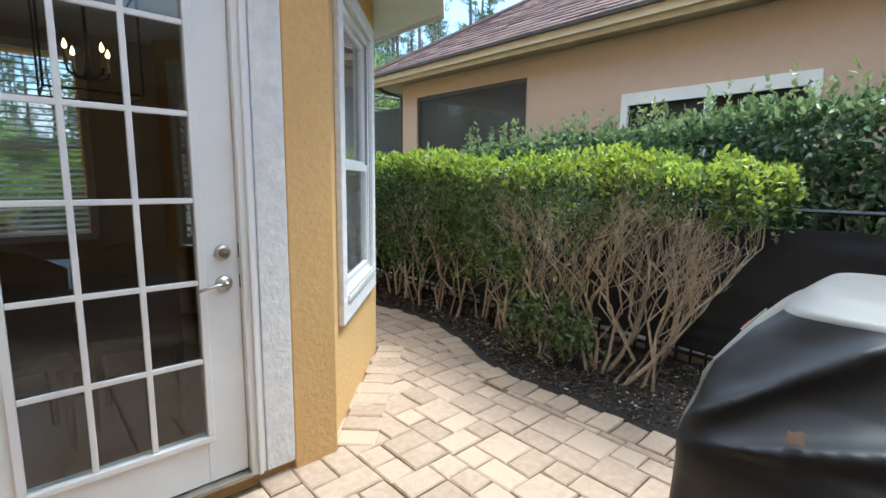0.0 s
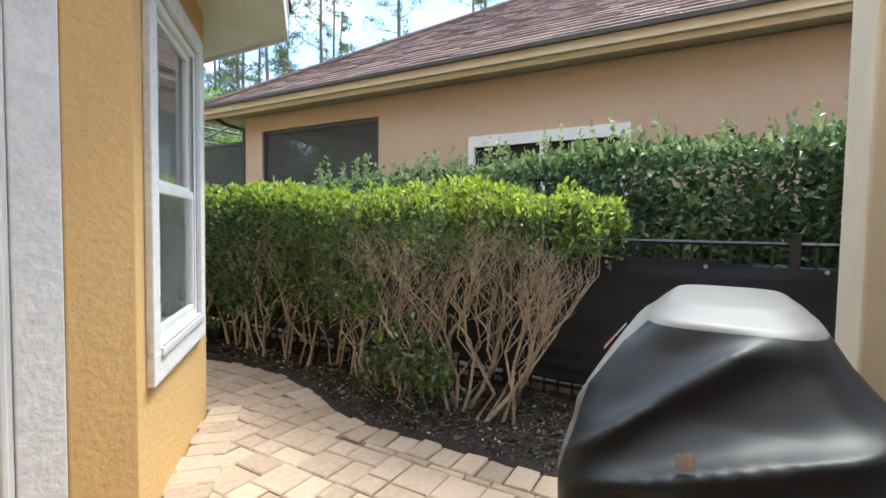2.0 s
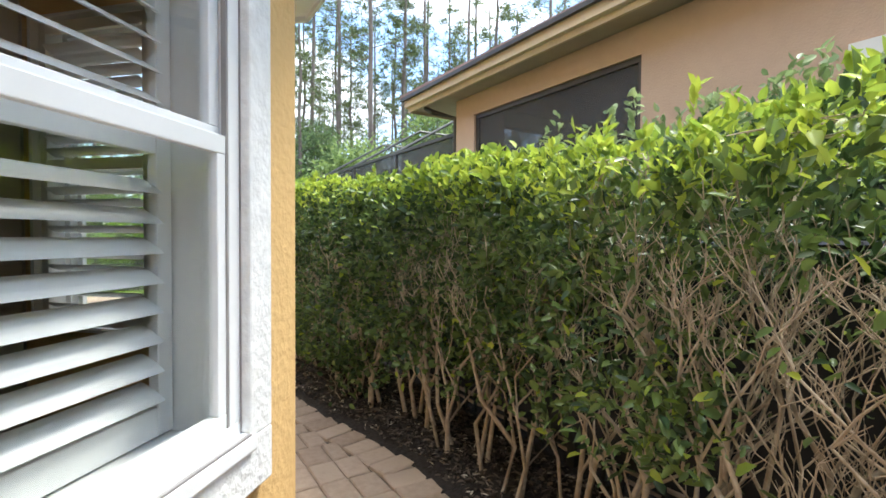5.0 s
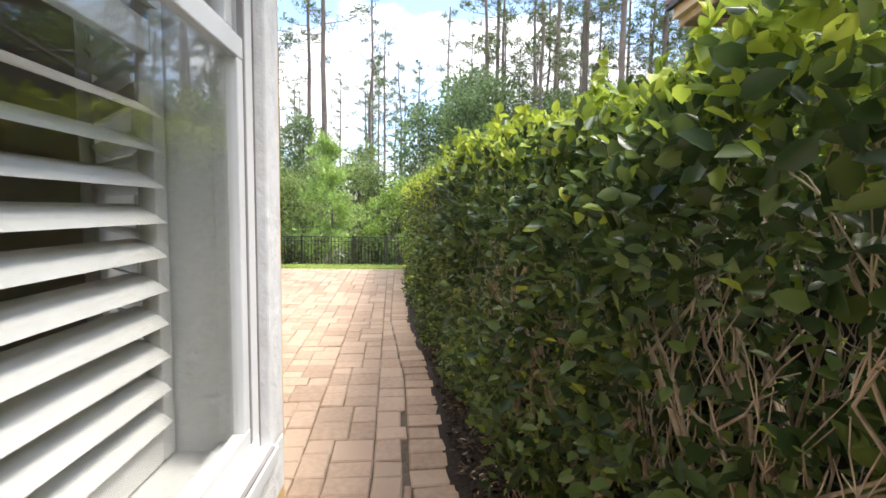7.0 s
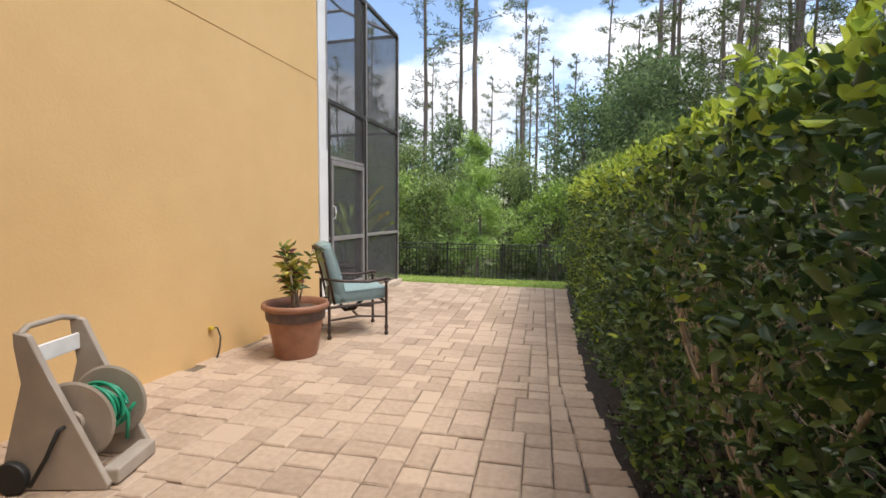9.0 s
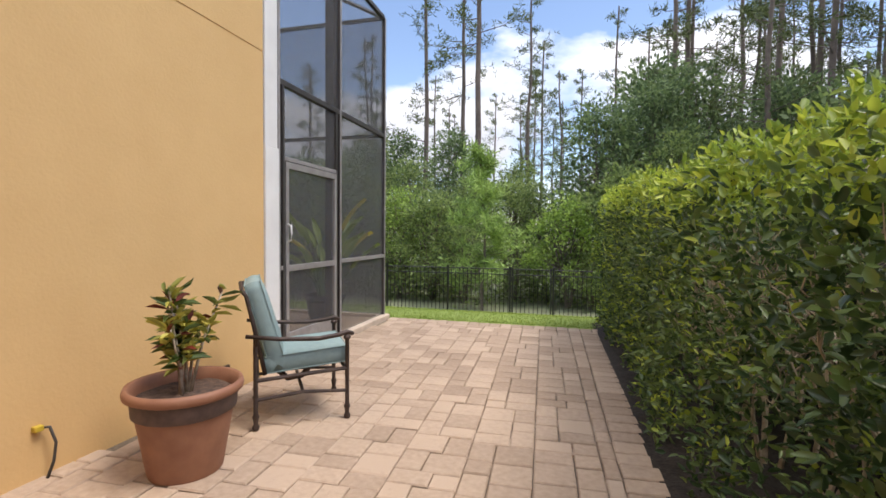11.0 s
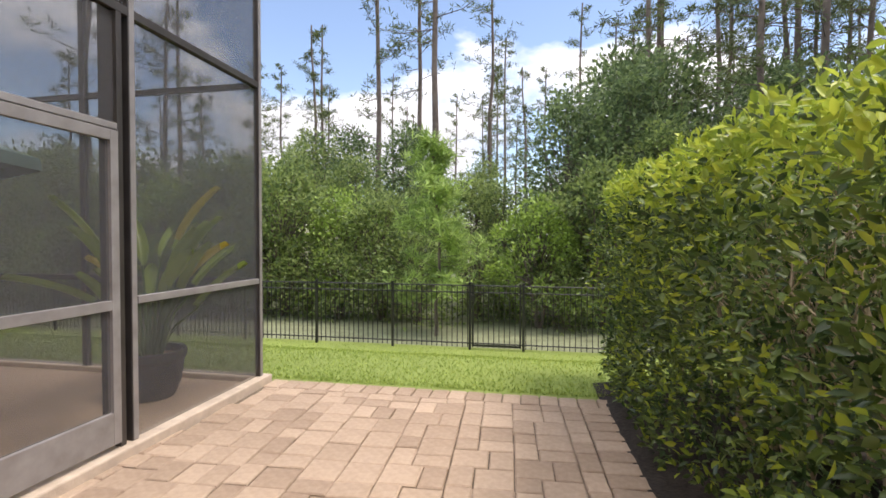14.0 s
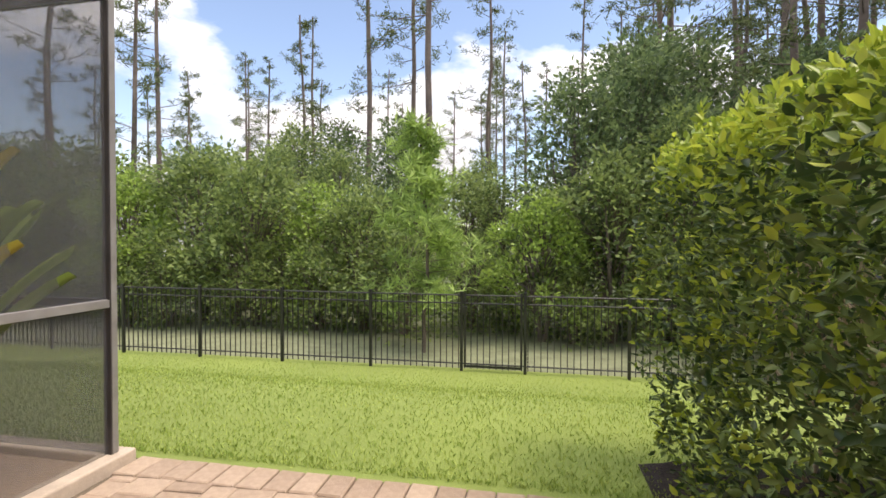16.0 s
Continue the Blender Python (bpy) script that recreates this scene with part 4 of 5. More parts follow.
for i in range((len(rings) - 1) * SUB + 1):
    t = i / SUB
    a, b, f = rings[int(t)], rings[min(int(t) + 1, len(rings) - 1)], t - int(t)
    z, x0, x1, y0, y1, ex = [p + (q - p) * f for p, q in zip(a, b)]
    row = []
    for k in range(NS):
        th = 2 * math.pi * k / NS
        c, s = math.cos(th), math.sin(th)
        rad = (abs(c) ** ex + abs(s) ** ex) ** (-1 / ex)
        px, py = c * rad, s * rad
        x, y = (x0 + x1) / 2 + px * (x1 - x0) / 2, (y0 + y1) / 2 + py * (y1 - y0) / 2
        # tension folds fan out over the sloping front from its lower corner; below hang soft upright folds
        slope = max(0, min(1, (z - .87) / .05)) * max(0, min(1, (1.145 - z) / .05))
        fan = math.atan2(z - .84, .46 - y)
        reach = math.hypot(z - .84, .46 - y)
        pull = ((1 - abs(math.sin(9.5 * fan + .8 * math.sin(4 * fan)))) ** 1.6 - .3) * min(1, reach / .15) * .030 * slope
        hang = (.014 * math.sin(13 * th + 4 * z) + .010 * math.sin(29 * th - 6 * z)) * max(0, min(1, (.84 - z) / .3))
        soft = .010 * noise.noise(Vector((px * 2.4, py * 2.4, z * 5))) * min(1, max(0, 1.22 - z) * 5)
        row.append(cov.verts.new((x + px * (hang + soft) - (pull if px < 0 else 0), y + py * (hang + soft), z + pull * .7)))
    rv.append(row)
for j, (r0, r1) in enumerate(zip(rv, rv[1:])):
    for k in range(NS):
        f = cov.faces.new((r0[k], r0[(k + 1) % NS], r1[(k + 1) % NS], r1[k]))
        f.material_index = 1 if j >= 7 * SUB - 1 or (27 <= k <= 69 and j >= 2 * SUB - 3) else 0
cov.faces.new(rv[-1]).material_index = 1
cover = part("cover", cov, [VINYL_COVER, GREY_COVER], gr, "black vinyl cover with grey top and side panels", smooth=True)
stk = part("sticker", boxes((-.035, -.003, -.045, .035, .0, .045)), STICKER, gr, "white care sticker")
stk.matrix_world = Matrix.Translation((1.53, .372, 1.045)) @ Matrix.Rotation(radians(36), 4, 'X') @ Matrix.Rotation(radians(20), 4, 'Y') @ Matrix.Rotation(radians(180), 4, 'Z')
part("printed_bar", boxes((-.025, -.006, -.035, .025, -.0035, -.008)), RED_INK, stk)
tagged(link("fallen_leaf", grid(lambda u, v: Vector((1.035 + .02 * (v - .5), .150 + .03 * u, .945 + .004 * math.sin(6 * u) + .018 * v)), 6, 3), BROWNLEAF), "curled dry leaf on the grill cover", "leaf")

# ---- potted croton ----
cp = thing("potted_croton", "croton shrub in a large terracotta-coloured pot", "plant", m=Matrix.Translation((-.13, 9.02, 0)))
part("pot", lathe(bmesh.new(), [(.001, 0), (.185, 0), (.19, .01), (.245, .335)], 40), TERRA, cp, "terracotta plastic pot", smooth=True)
# band directly below the rim, darker than the rest of the pot
part("pot_band", lathe(bmesh.new(), [(.2455, .335), (.262, .345), (.268, .43)], 40), TERRA_DARK, cp, "dark band below the rim", smooth=True)
part("pot_rim", lathe(bmesh.new(), [(.2685, .43), (.298, .445), (.302, .47), (.292, .495), (.272, .49), (.258, .44), (.25, .40)], 40), TERRA, cp, smooth=True)
part("soil", grid(lambda u, v: Vector((.252 * (.02 + .98 * v) * math.cos(6.2832 * u), .252 * (.02 + .98 * v) * math.sin(6.2832 * u), .425 + .012 * noise.noise(Vector((u * 9, v * 6, 2)))) ), 24, 6), SOIL, cp)
cpos, cway = [], []
prng = random.Random(11)
for k in range(11):
    a, lean = prng.uniform(0, 6.28), prng.uniform(.02, .24)
    h = prng.uniform(.28, .58)
    p = [Vector((.03 * math.cos(a), .03 * math.sin(a), .42)), Vector((lean * .45 * math.cos(a), lean * .45 * math.sin(a), .42 + h * .5)), Vector((lean * math.cos(a), lean * math.sin(a), .42 + h))]
    part("stem", tube(bmesh.new(), p, [.010, .008, .005], 6), STEM, cp, smooth=True)
    for j in range(20):
        f = prng.uniform(.42, 1.05)
        q = p[1].lerp(p[2], max(0, (f - .5) * 2)) + Vector((prng.gauss(0, .015), prng.gauss(0, .015), 0))
        b = prng.uniform(0, 6.28)
        cpos.append(q); cway.append((math.cos(b), math.sin(b), prng.uniform(-.2, 1.0)))
n = len(cpos)
leaves("foliage", np.array(cpos), np.array(cway), rng.uniform(.08, .15, n), rng.uniform(.025, .04, n), [CROTON, CROTON_R], cp, (rng.random(n) < .16).astype(int), droop=.15)

# ---- patio armchair ----
ac = thing("patio_armchair", "bronze cast metal patio armchair with teal cushions", "chair", m=pose(-.02, 9.98, 0, 0, 0, 37) @ Matrix.Scale(1.01, 4))
# local: seat faces +x, width along y
for y in (-.30, .30):
    part("front_leg", lathe(bmesh.new(), [(.001, 0), (.020, .004), (.024, .025), (.014, .045), (.018, .075), (.024, .09), (.015, .11), (.015, .56), (.026, .57), (.026, .585), (.001, .60)], 12, (.30, y)), CAST, ac, smooth=True)
    bl = lathe(bmesh.new(), [(.001, 0), (.020, .004), (.024, .025), (.014, .045), (.018, .075), (.024, .09), (.015, .11), (.015, .56)], 12, (-.30, y))
    part("back_leg", bl, CAST, ac, smooth=True)
    part("back_post", tube(bmesh.new(), [(-.24, y * .93, .36), (-.30, y * .93, .65), (-.355, y * .93, .89), (-.385, y * .93, .93)], [.014, .014, .013, .016], 8), CAST, ac, smooth=True)
    part("armrest", tube(bmesh.new(), [(-.36, y * 1.02, .63), (-.15, y * 1.05, .60), (.10, y * 1.05, .585), (.24, y * 1.03, .60), (.30, y, .615), (.345, y, .60)], [.013, .015, .016, .016, .018, .014], 8), CAST, ac, smooth=True)
    part("side_rail", tube(bmesh.new(), [(-.30, y, .33), (.30, y, .36)], .014, 8), CAST, ac)
    part("stretcher", tube(bmesh.new(), [(-.30, y, .20), (0, y, .225), (.30, y, .20)], .012, 8), CAST, ac)
part("front_rail", tube(bmesh.new(), [(.29, -.30, .36), (.29, .30, .36)], .014, 8), CAST, ac)
part("rear_rail", tube(bmesh.new(), [(-.29, -.30, .33), (-.29, .30, .33)], .014, 8), CAST, ac)
part("top_rail", tube(bmesh.new(), [(-.38, -.28, .925), (-.395, 0, .95), (-.38, .28, .925)], .014, 8), CAST, ac)
part("rocker_spring", tube(bmesh.new(), [(.10, 0, .34), (.02, 0, .25), (-.08, 0, .24), (-.14, 0, .30)], .022, 8), CAST, ac)
part("centre_stretcher", tube(bmesh.new(), [(0, -.30, .225), (0, .30, .225)], .012, 8), CAST, ac)


def cushion(name, sx, sy, sz, m, label):
    bm = boxes((-sx / 2, -sy / 2, -sz / 2, sx / 2, sy / 2, sz / 2))
    bmesh.ops.subdivide_edges(bm, edges=bm.edges[:], cuts=9, use_grid_fill=True)
    for v in bm.verts:
        u, w_, t = 2 * v.co.x / sx, 2 * v.co.y / sy, 2 * v.co.z / sz
        k = (1 - abs(u) ** 4) * (1 - abs(w_) ** 4)
        v.co.z *= .72 + .34 * k
        v.co.x *= 1 - .045 * t * t * abs(u)
        v.co.y *= 1 - .045 * t * t * abs(w_)
        v.co += Vector((0, 0, .006 * noise.noise(v.co * 9)))
    bmesh.ops.transform(bm, matrix=m, verts=bm.verts)
    c = part(name, bm, CUSHION, ac, label, smooth=True)
    pp = bmesh.new()
    for z in (-.36, .36):
        tube(pp, [m @ Vector((a * sx * .487, b * sy * .487, z * sz)) for a, b in ((-1, -1), (1, -1), (1, 1), (-1, 1), (-1, -1))], .005, 6)
    part("piping", pp, CUSHION, c)
    return c


cushion("seat_cushion", .58, .54, .15, Matrix.Translation((.03, 0, .435)) @ Matrix.Rotation(radians(-4), 4, 'Y'), "thick teal seat cushion")
cushion("back_cushion", .62, .54, .14, Matrix.Translation((-.235, 0, .68)) @ Matrix.Rotation(radians(-106), 4, 'Y') @ Matrix.Rotation(radians(180), 4, 'X'), "teal back cushion")

# ---- hose reel cart ----
hr = thing("hose_reel_cart", "taupe plastic hose reel cart with green hose", "hose reel", m=pose(-.07, 7.0, 0, 0, 0, 16) @ Matrix.Scale(.86, 4))
for y in (-.20, .20):
    sp = bmesh.new()
    prof = [(-.28, .0), (.26, .0), (.27, .03), (-.02, .62), (-.12, .86), (-.20, .88), (-.20, .80), (-.16, .60), (-.30, .12)]
    a = [sp.verts.new((px, y - .02, pz)) for px, pz in prof]
    b = [sp.verts.new((px, y + .02, pz)) for px, pz in prof]
    sp.faces.new(a); sp.faces.new(b[::-1])
    for k in range(len(prof)):
        j = (k + 1) % len(prof)
        sp.faces.new((a[k], b[k], b[j], a[j]))
    bmesh.ops.bevel(sp, geom=sp.edges[:], offset=.006, segments=1, affect='EDGES')
    part("side_frame", sp, REEL, hr)
    wm = Matrix.Translation((-.22, y * 1.25, .09)) @ OUT
    part("wheel", spun([(.001, -.02), (.085, -.02), (.09, -.01), (.09, .01), (.085, .02), (.03, .022), (.001, .022)], wm), RUBBER, hr)
    ym = Matrix.Translation((.05, y * .72, .36)) @ OUT
    part("reel_flange", spun([(.06, -.008), (.21, -.008), (.225, 0), (.21, .008), (.06, .008), (.05, .02), (.001, .02)], ym, 36), REEL, hr)
part("handle_bar", tube(bmesh.new(), [(-.17, -.21, .86), (-.20, -.12, .89), (-.20, .12, .89), (-.17, .21, .86)], .018, 8), REEL, hr, smooth=True)
part("label_panel", boxes((-.16, -.18, .68, -.14, .18, .78), bevel=.006), STICKER, hr)
part("toe_tray", boxes((.20, -.18, .01, .30, .18, .10), bevel=.012), REEL, hr)
hc = bmesh.new()
pts = []
for k in range(9 * 22 + 1):
    a = 2 * math.pi * k / 22
    layer = k // 66
    pts.append((.05 + (.10 + .024 * layer) * math.cos(a), -.11 + .22 * ((k % 66) / 66 if layer % 2 == 0 else 1 - (k % 66) / 66), .36 + (.10 + .024 * layer) * math.sin(a)))
tube(hc, pts, .0115, 6)
part("hose", hc, HOSE, hr, "coiled green garden hose", smooth=True)
part("crank", tube(bmesh.new(), [(.05, -.20, .36), (.05, -.26, .36), (-.02, -.27, .20), (-.10, -.28, .06)], .012, 8), RUBBER, hr, smooth=True)
part("hose_tail", tube(bmesh.new(), [(.17, .05, .42), (.21, .06, .3), (.2, .06, .16)], .0115, 8), HOSE, hr, smooth=True)

cab = thing("outdoor_cable", "short dark cable with a yellow cap at the wall", "cable")
part("cord", tube(bmesh.new(), [(-.806, 8.72, .27), (-.76, 8.75, .27), (-.745, 8.77, .18), (-.75, 8.76, .08), (-.755, 8.73, .0)], .008, 6), BRONZE, cab, smooth=True)
part("cap", boxes((-.812, 8.69, .255, -.775, 8.735, .285), bevel=.005), YELLOW, cab, "yellow outlet cap")

vent = thing("wall_vent", "dark brown vent cover low on the gold wall", "vent")
part("body", boxes((-.808, 9.92, .07, -.785, 10.17, .22), bevel=.004), CAST, vent)
for k in range(4):
    part("louvre", boxes((-.784, 9.935, .09 + .03 * k, -.776, 10.155, .104 + .03 * k)), CAST, vent)

# ---- hedges ----
def limb(bm, p, d, r, ln, depth, rnd, inside):
    """One crooked limb, then its forks, held within the clipped outline."""
    p = Vector(p)
    m1 = inside(p + d * ln * .5 + Vector((rnd.gauss(0, .11), rnd.gauss(0, .11), rnd.gauss(0, .05))) * ln)
    e = inside(p + d * ln + Vector((rnd.gauss(0, .10), rnd.gauss(0, .10), 0)) * ln)
    tube(bm, [p, m1, e], [r, r * .84, r * .66], 6 if r > .008 else 4, cap=False)
    if depth == 0 or (e - p).length < .03:
        return
    for k in range(rnd.choice((2, 3, 3))):
        c = d * .8 + Vector((rnd.gauss(0, .38), rnd.gauss(0, .38), rnd.uniform(.1, .4)))
        c.z = max(c.z, .35)
        limb(bm, e if k < 2 else m1, c.normalized(), max(.0018, r * rnd.uniform(.46, .68)), ln * rnd.uniform(.5, .85), depth - 1, rnd, inside)


def branchy(bm, base, height, n, spread, rnd, depth, inside, r=.013, lean=(0, 0)):
    """Several crooked, forked trunks rising from one stool."""
    for k in range(n):
        a = 6.28 * (k + rnd.uniform(-.3, .3)) / n
        b0 = Vector(base) + Vector((math.cos(a) * .05, math.sin(a) * .05, -.03))
        sp = rnd.uniform(.3, 1) * spread
        d = Vector((math.cos(a) * sp * .6 + lean[0], math.sin(a) * sp + lean[1], height * rnd.uniform(.6, .85))).normalized()
        limb(bm, b0, d, r * rnd.uniform(.75, 1.3), height * rnd.uniform(.30, .42), depth, rnd, inside)


def within(x0, x1, y0, y1, z1):
    """Limits a point to a hedge outline whose lower front narrows towards the stools."""
    def inside(v):
        low = max(0, 1.0 - v.z) * .18
        return Vector((min(max(v.x, x0(v.y) + low), x1), min(max(v.y, y0 + 3.0 * low), y1), min(v.z, z1)))
    return inside


def shell(n, y0, y1, left, right, zlo, zhi, thin, lump=.10, seed=0.0, cap0=False, cap1=False):
    """Places and outward ways on and under the skin of a clipped hedge."""
    y = rng.uniform(y0, y1, n)
    s = rng.uniform(0, 1, n)
    L = np.array([left(v) for v in y]); R = np.array([right(v) for v in y])
    H = np.array([zhi(v) for v in y]); B = np.array([zlo(v) for v in y])
    wtop, hs = (R - L), (H - B)
    tot = wtop + 2 * hs
    d = s * tot
    on_l, on_t = d < hs, (d >= hs) & (d < hs + wtop)
    x = np.where(on_l, L, np.where(on_t, L + (d - hs), R))
    z = np.where(on_l, B + d, np.where(on_t, H, B + (tot - d)))
    nx = np.where(on_l, -1.0, np.where(on_t, 0, 1.0)); nzv = np.where(on_t, 1.0, 0.0)
    # rounded shoulders
    k = np.clip((z - (H - .22)) / .22, 0, 1)
    x = np.where(on_l, x + .12 * k ** 2, np.where(on_t, x, x - .12 * k ** 2))
    e = np.where(on_t, np.minimum(x - L, R - x), .3)
    z = np.where(on_t, z - .10 * np.clip(1 - e / .22, 0, 1) ** 2, z)
    nyv = np.zeros(n)
    if cap1:
        m_ = rng.random(n) < .13
        y = np.where(m_, y1 + .0, y); x = np.where(m_, rng.uniform(L, R), x); z = np.where(m_, rng.uniform(B, H), z)
        nx, nyv, nzv = np.where(m_, 0, nx), np.where(m_, 1, 0), np.where(m_, 0, nzv)
    if cap0:
        m_ = rng.random(n) < .13
        y = np.where(m_, y0, y); x = np.where(m_, rng.uniform(L, R), x); z = np.where(m_, rng.uniform(B, H), z)
        nx, nyv, nzv = np.where(m_, 0, nx), np.where(m_, -1, nyv), np.where(m_, 0, nzv)
    lumps = np.array([noise.noise(Vector((a * 2.1, b * 2.1 + seed, c * 2.1))) + .6 * noise.noise(Vector((a * 6, b * 6 + seed, c * 6))) for a, b, c in zip(x, y, z)])
    big_ = np.array([noise.noise(Vector((a * .9 + 7, b * 1.15 + seed, c * .9))) for a, b, c in zip(x, y, z)])
    depth = np.abs(rng.normal(0, thin, n)) - lump * lumps - .13 * big_ - .01
    p = np.stack([x - nx * depth, y - nyv * depth, z - nzv * depth], 1)
    way = np.stack([nx, nyv, nzv + .4], 1) * .7 + rng.normal(0, .8, (n, 3))
    return p, way, H, lumps


def h_left(y):
    return float(np.interp(y, [.6, 1.2, 2.2, 3, 4, 5, 5.7, 7, 9, 11.5, 14.4], [2.84, 2.80, 2.84, 2.96, 3.03, 2.95, 2.80, 2.70, 2.52, 2.44, 2.34]))


def h_right(y):
    return float(np.interp(y, [.6, 4, 6, 14.4], [3.55, 3.62, 3.66, 3.66]))


def h_top(y):
    return float(np.interp(y, [.6, 1.5, 3, 4.8, 7, 9.5, 11.5, 14.4], [1.52, 1.58, 1.60, 1.70, 1.73, 1.69, 1.82, 1.92]))


def h_low(y):
    return float(np.interp(y, [.6, 1.2, 1.9, 2.6, 3.5, 4.5, 6.0, 14.4], [1.24, 1.12, .92, .55, .40, .32, .14, .10]))


def patchy(p, scale, seed):
    return np.array([noise.noise(Vector((a * scale + seed, b * scale, c * scale))) for a, b, c in p])


hrnd = random.Random(3)
cuts = np.linspace(.72, 14.3, 17)
for i, (a, b) in enumerate(zip(cuts, cuts[1:])):
    yc = (a + b) / 2
    bare = yc < 5.2
    sh = thing("hedge_shrub", "clipped green hedge shrub with bare twiggy stems below" if bare else "dense clipped green hedge shrub leafy to the ground", "hedge", "shrubs of the patio hedge")
    st = bmesh.new()
    for k in range(3 if bare else 2):
        yt = a + (b - a) * ((.15 + .35 * k) if bare else (.25 + .5 * k))
        yb = max(yt, 1.30 + .2 * k)
        branchy(st, (max(3.10, h_left(yb) + .28) + hrnd.uniform(-.10, .10), yb, .03), h_top(yb) * .93, 3, .5, hrnd, 5 if yc < 2.6 else 4 if bare else 3, within(lambda v: h_left(v) + .05, 3.6, .86, 14.2, h_top(yb) - .06), .0145, (0, min(0, yt - yb)))
    part("woody_base", st, STEM, sh, "pale grey-brown woody stems" if bare else "", smooth=True)
    big_leaf = 3.3 < yc < 8.0
    n = int((b - a) * (9500 if big_leaf else 11500 if yc > 12.5 else 8200 if yc > 8 else 7200))
    p, way, H, lum = shell(n, a - .05, b + .05, h_left, h_right, h_low, h_top, .11, lump=.14, cap0=(i == 0), cap1=(i == 15))
    patch = patchy(p, 3.2, 4.0) + .5 * patchy(p, 8.0, 9.0)
    top_zone = p[:, 2] > H - np.where(p[:, 1] > 8, .26, .13) + rng.normal(0, .07, len(p))
    face = np.interp(p[:, 1], [0, 4, 8.5, 10.5, 14.4], [.05, .03, .04, .16, .24])
    young = (top_zone & (rng.random(len(p)) < .85)) | (rng.random(len(p)) < face * (1 + 1.6 * patch))
    if bare:
        zc = np.interp(p[:, 1], [.6, 1.6, 2.4, 3.4, 4.4, 5.2], [1.38, 1.30, .86, .66, .80, .45])
        keep = rng.random(len(p)) < np.clip(.52 + 1.4 * (p[:, 2] - zc) + 1.9 * patch, .03, 1)
    else:
        keep = rng.random(len(p)) < np.clip((.72 if yc < 10 else 1.0) + 1.9 * patch + .25 * (p[:, 2] - .7), .06 if yc < 10 else .45, 1)
    p, way, H, young = p[keep], way[keep], H[keep], young[keep]
    # upright shoots along the top
    ns = int((b - a) * (34 if yc > 8 else 26))
    py = np.repeat(rng.uniform(a, b, ns), 9)
    px = np.repeat(rng.uniform(h_left(yc) + .02, h_right(yc) - .05, ns), 9)
    ht = np.repeat(rng.uniform(.0, .10, ns), 9) * np.tile(np.linspace(.1, 1, 9), ns)
    ps = np.stack([px, py, np.array([h_top(v) for v in py]) + ht - .02], 1)
    # inner leaves
    n2 = int((b - a) * (320 if bare else 900 if yc < 10 else 2600))
    pi = np.stack([rng.uniform(h_left(yc) + .1, 3.55, n2), rng.uniform(a, b, n2), rng.uniform((1.2 if yc < 2 else h_low(yc) + .1), h_top(yc) - .1, n2)], 1)
    size = rng.uniform(.030, .062, len(p)) * (1.0 if yc < 8 else 1.08)
    allp = np.concatenate([p, ps, pi])
    ways = np.concatenate([way, rng.normal(0, .7, (len(ps), 3)) + np.array([0, 0, .8]), rng.normal(0, 1, (n2, 3)) + np.array([-.3, 0, .4])])
    sizes = np.concatenate([size, rng.uniform(.032, .06, len(ps)), np.full(n2, .05)])
    kind_ = np.concatenate([young, np.ones(len(ps)), np.zeros(n2)]).astype(int)
    ratio = rng.uniform(.52, .72, len(allp)) if big_leaf else rng.uniform(.36, .56, len(allp))
    leaves("foliage", allp, ways, sizes, sizes * ratio, [HEDGE_L, HEDGE_Y], sh, kind_)
# low sucker growth at the foot of the hedge
for k, (x, y) in enumerate(((2.98, 2.25), (2.95, 1.9), (3.05, 5.0))):
    lw = thing("ground_shrub", "small green sucker growth at the hedge foot", "shrub", "suckers in the bed")
    st = bmesh.new()
    branchy(st, (x, y, .03), .5, 4, .2, hrnd, 2, within(lambda v: x - .3, x + .3, y - .3, y + .3, .55), .006)
    part("woody_base", st, STEM, lw)
    n = 260
    p = np.array([x, y, .36]) + rng.normal(0, 1, (n, 3)) * np.array([.10, .12, .14])
    leaves("foliage", p, rng.normal(0, 1, (n, 3)) + np.array([0, 0, .4]), .06, .035, HEDGE_L, lw)

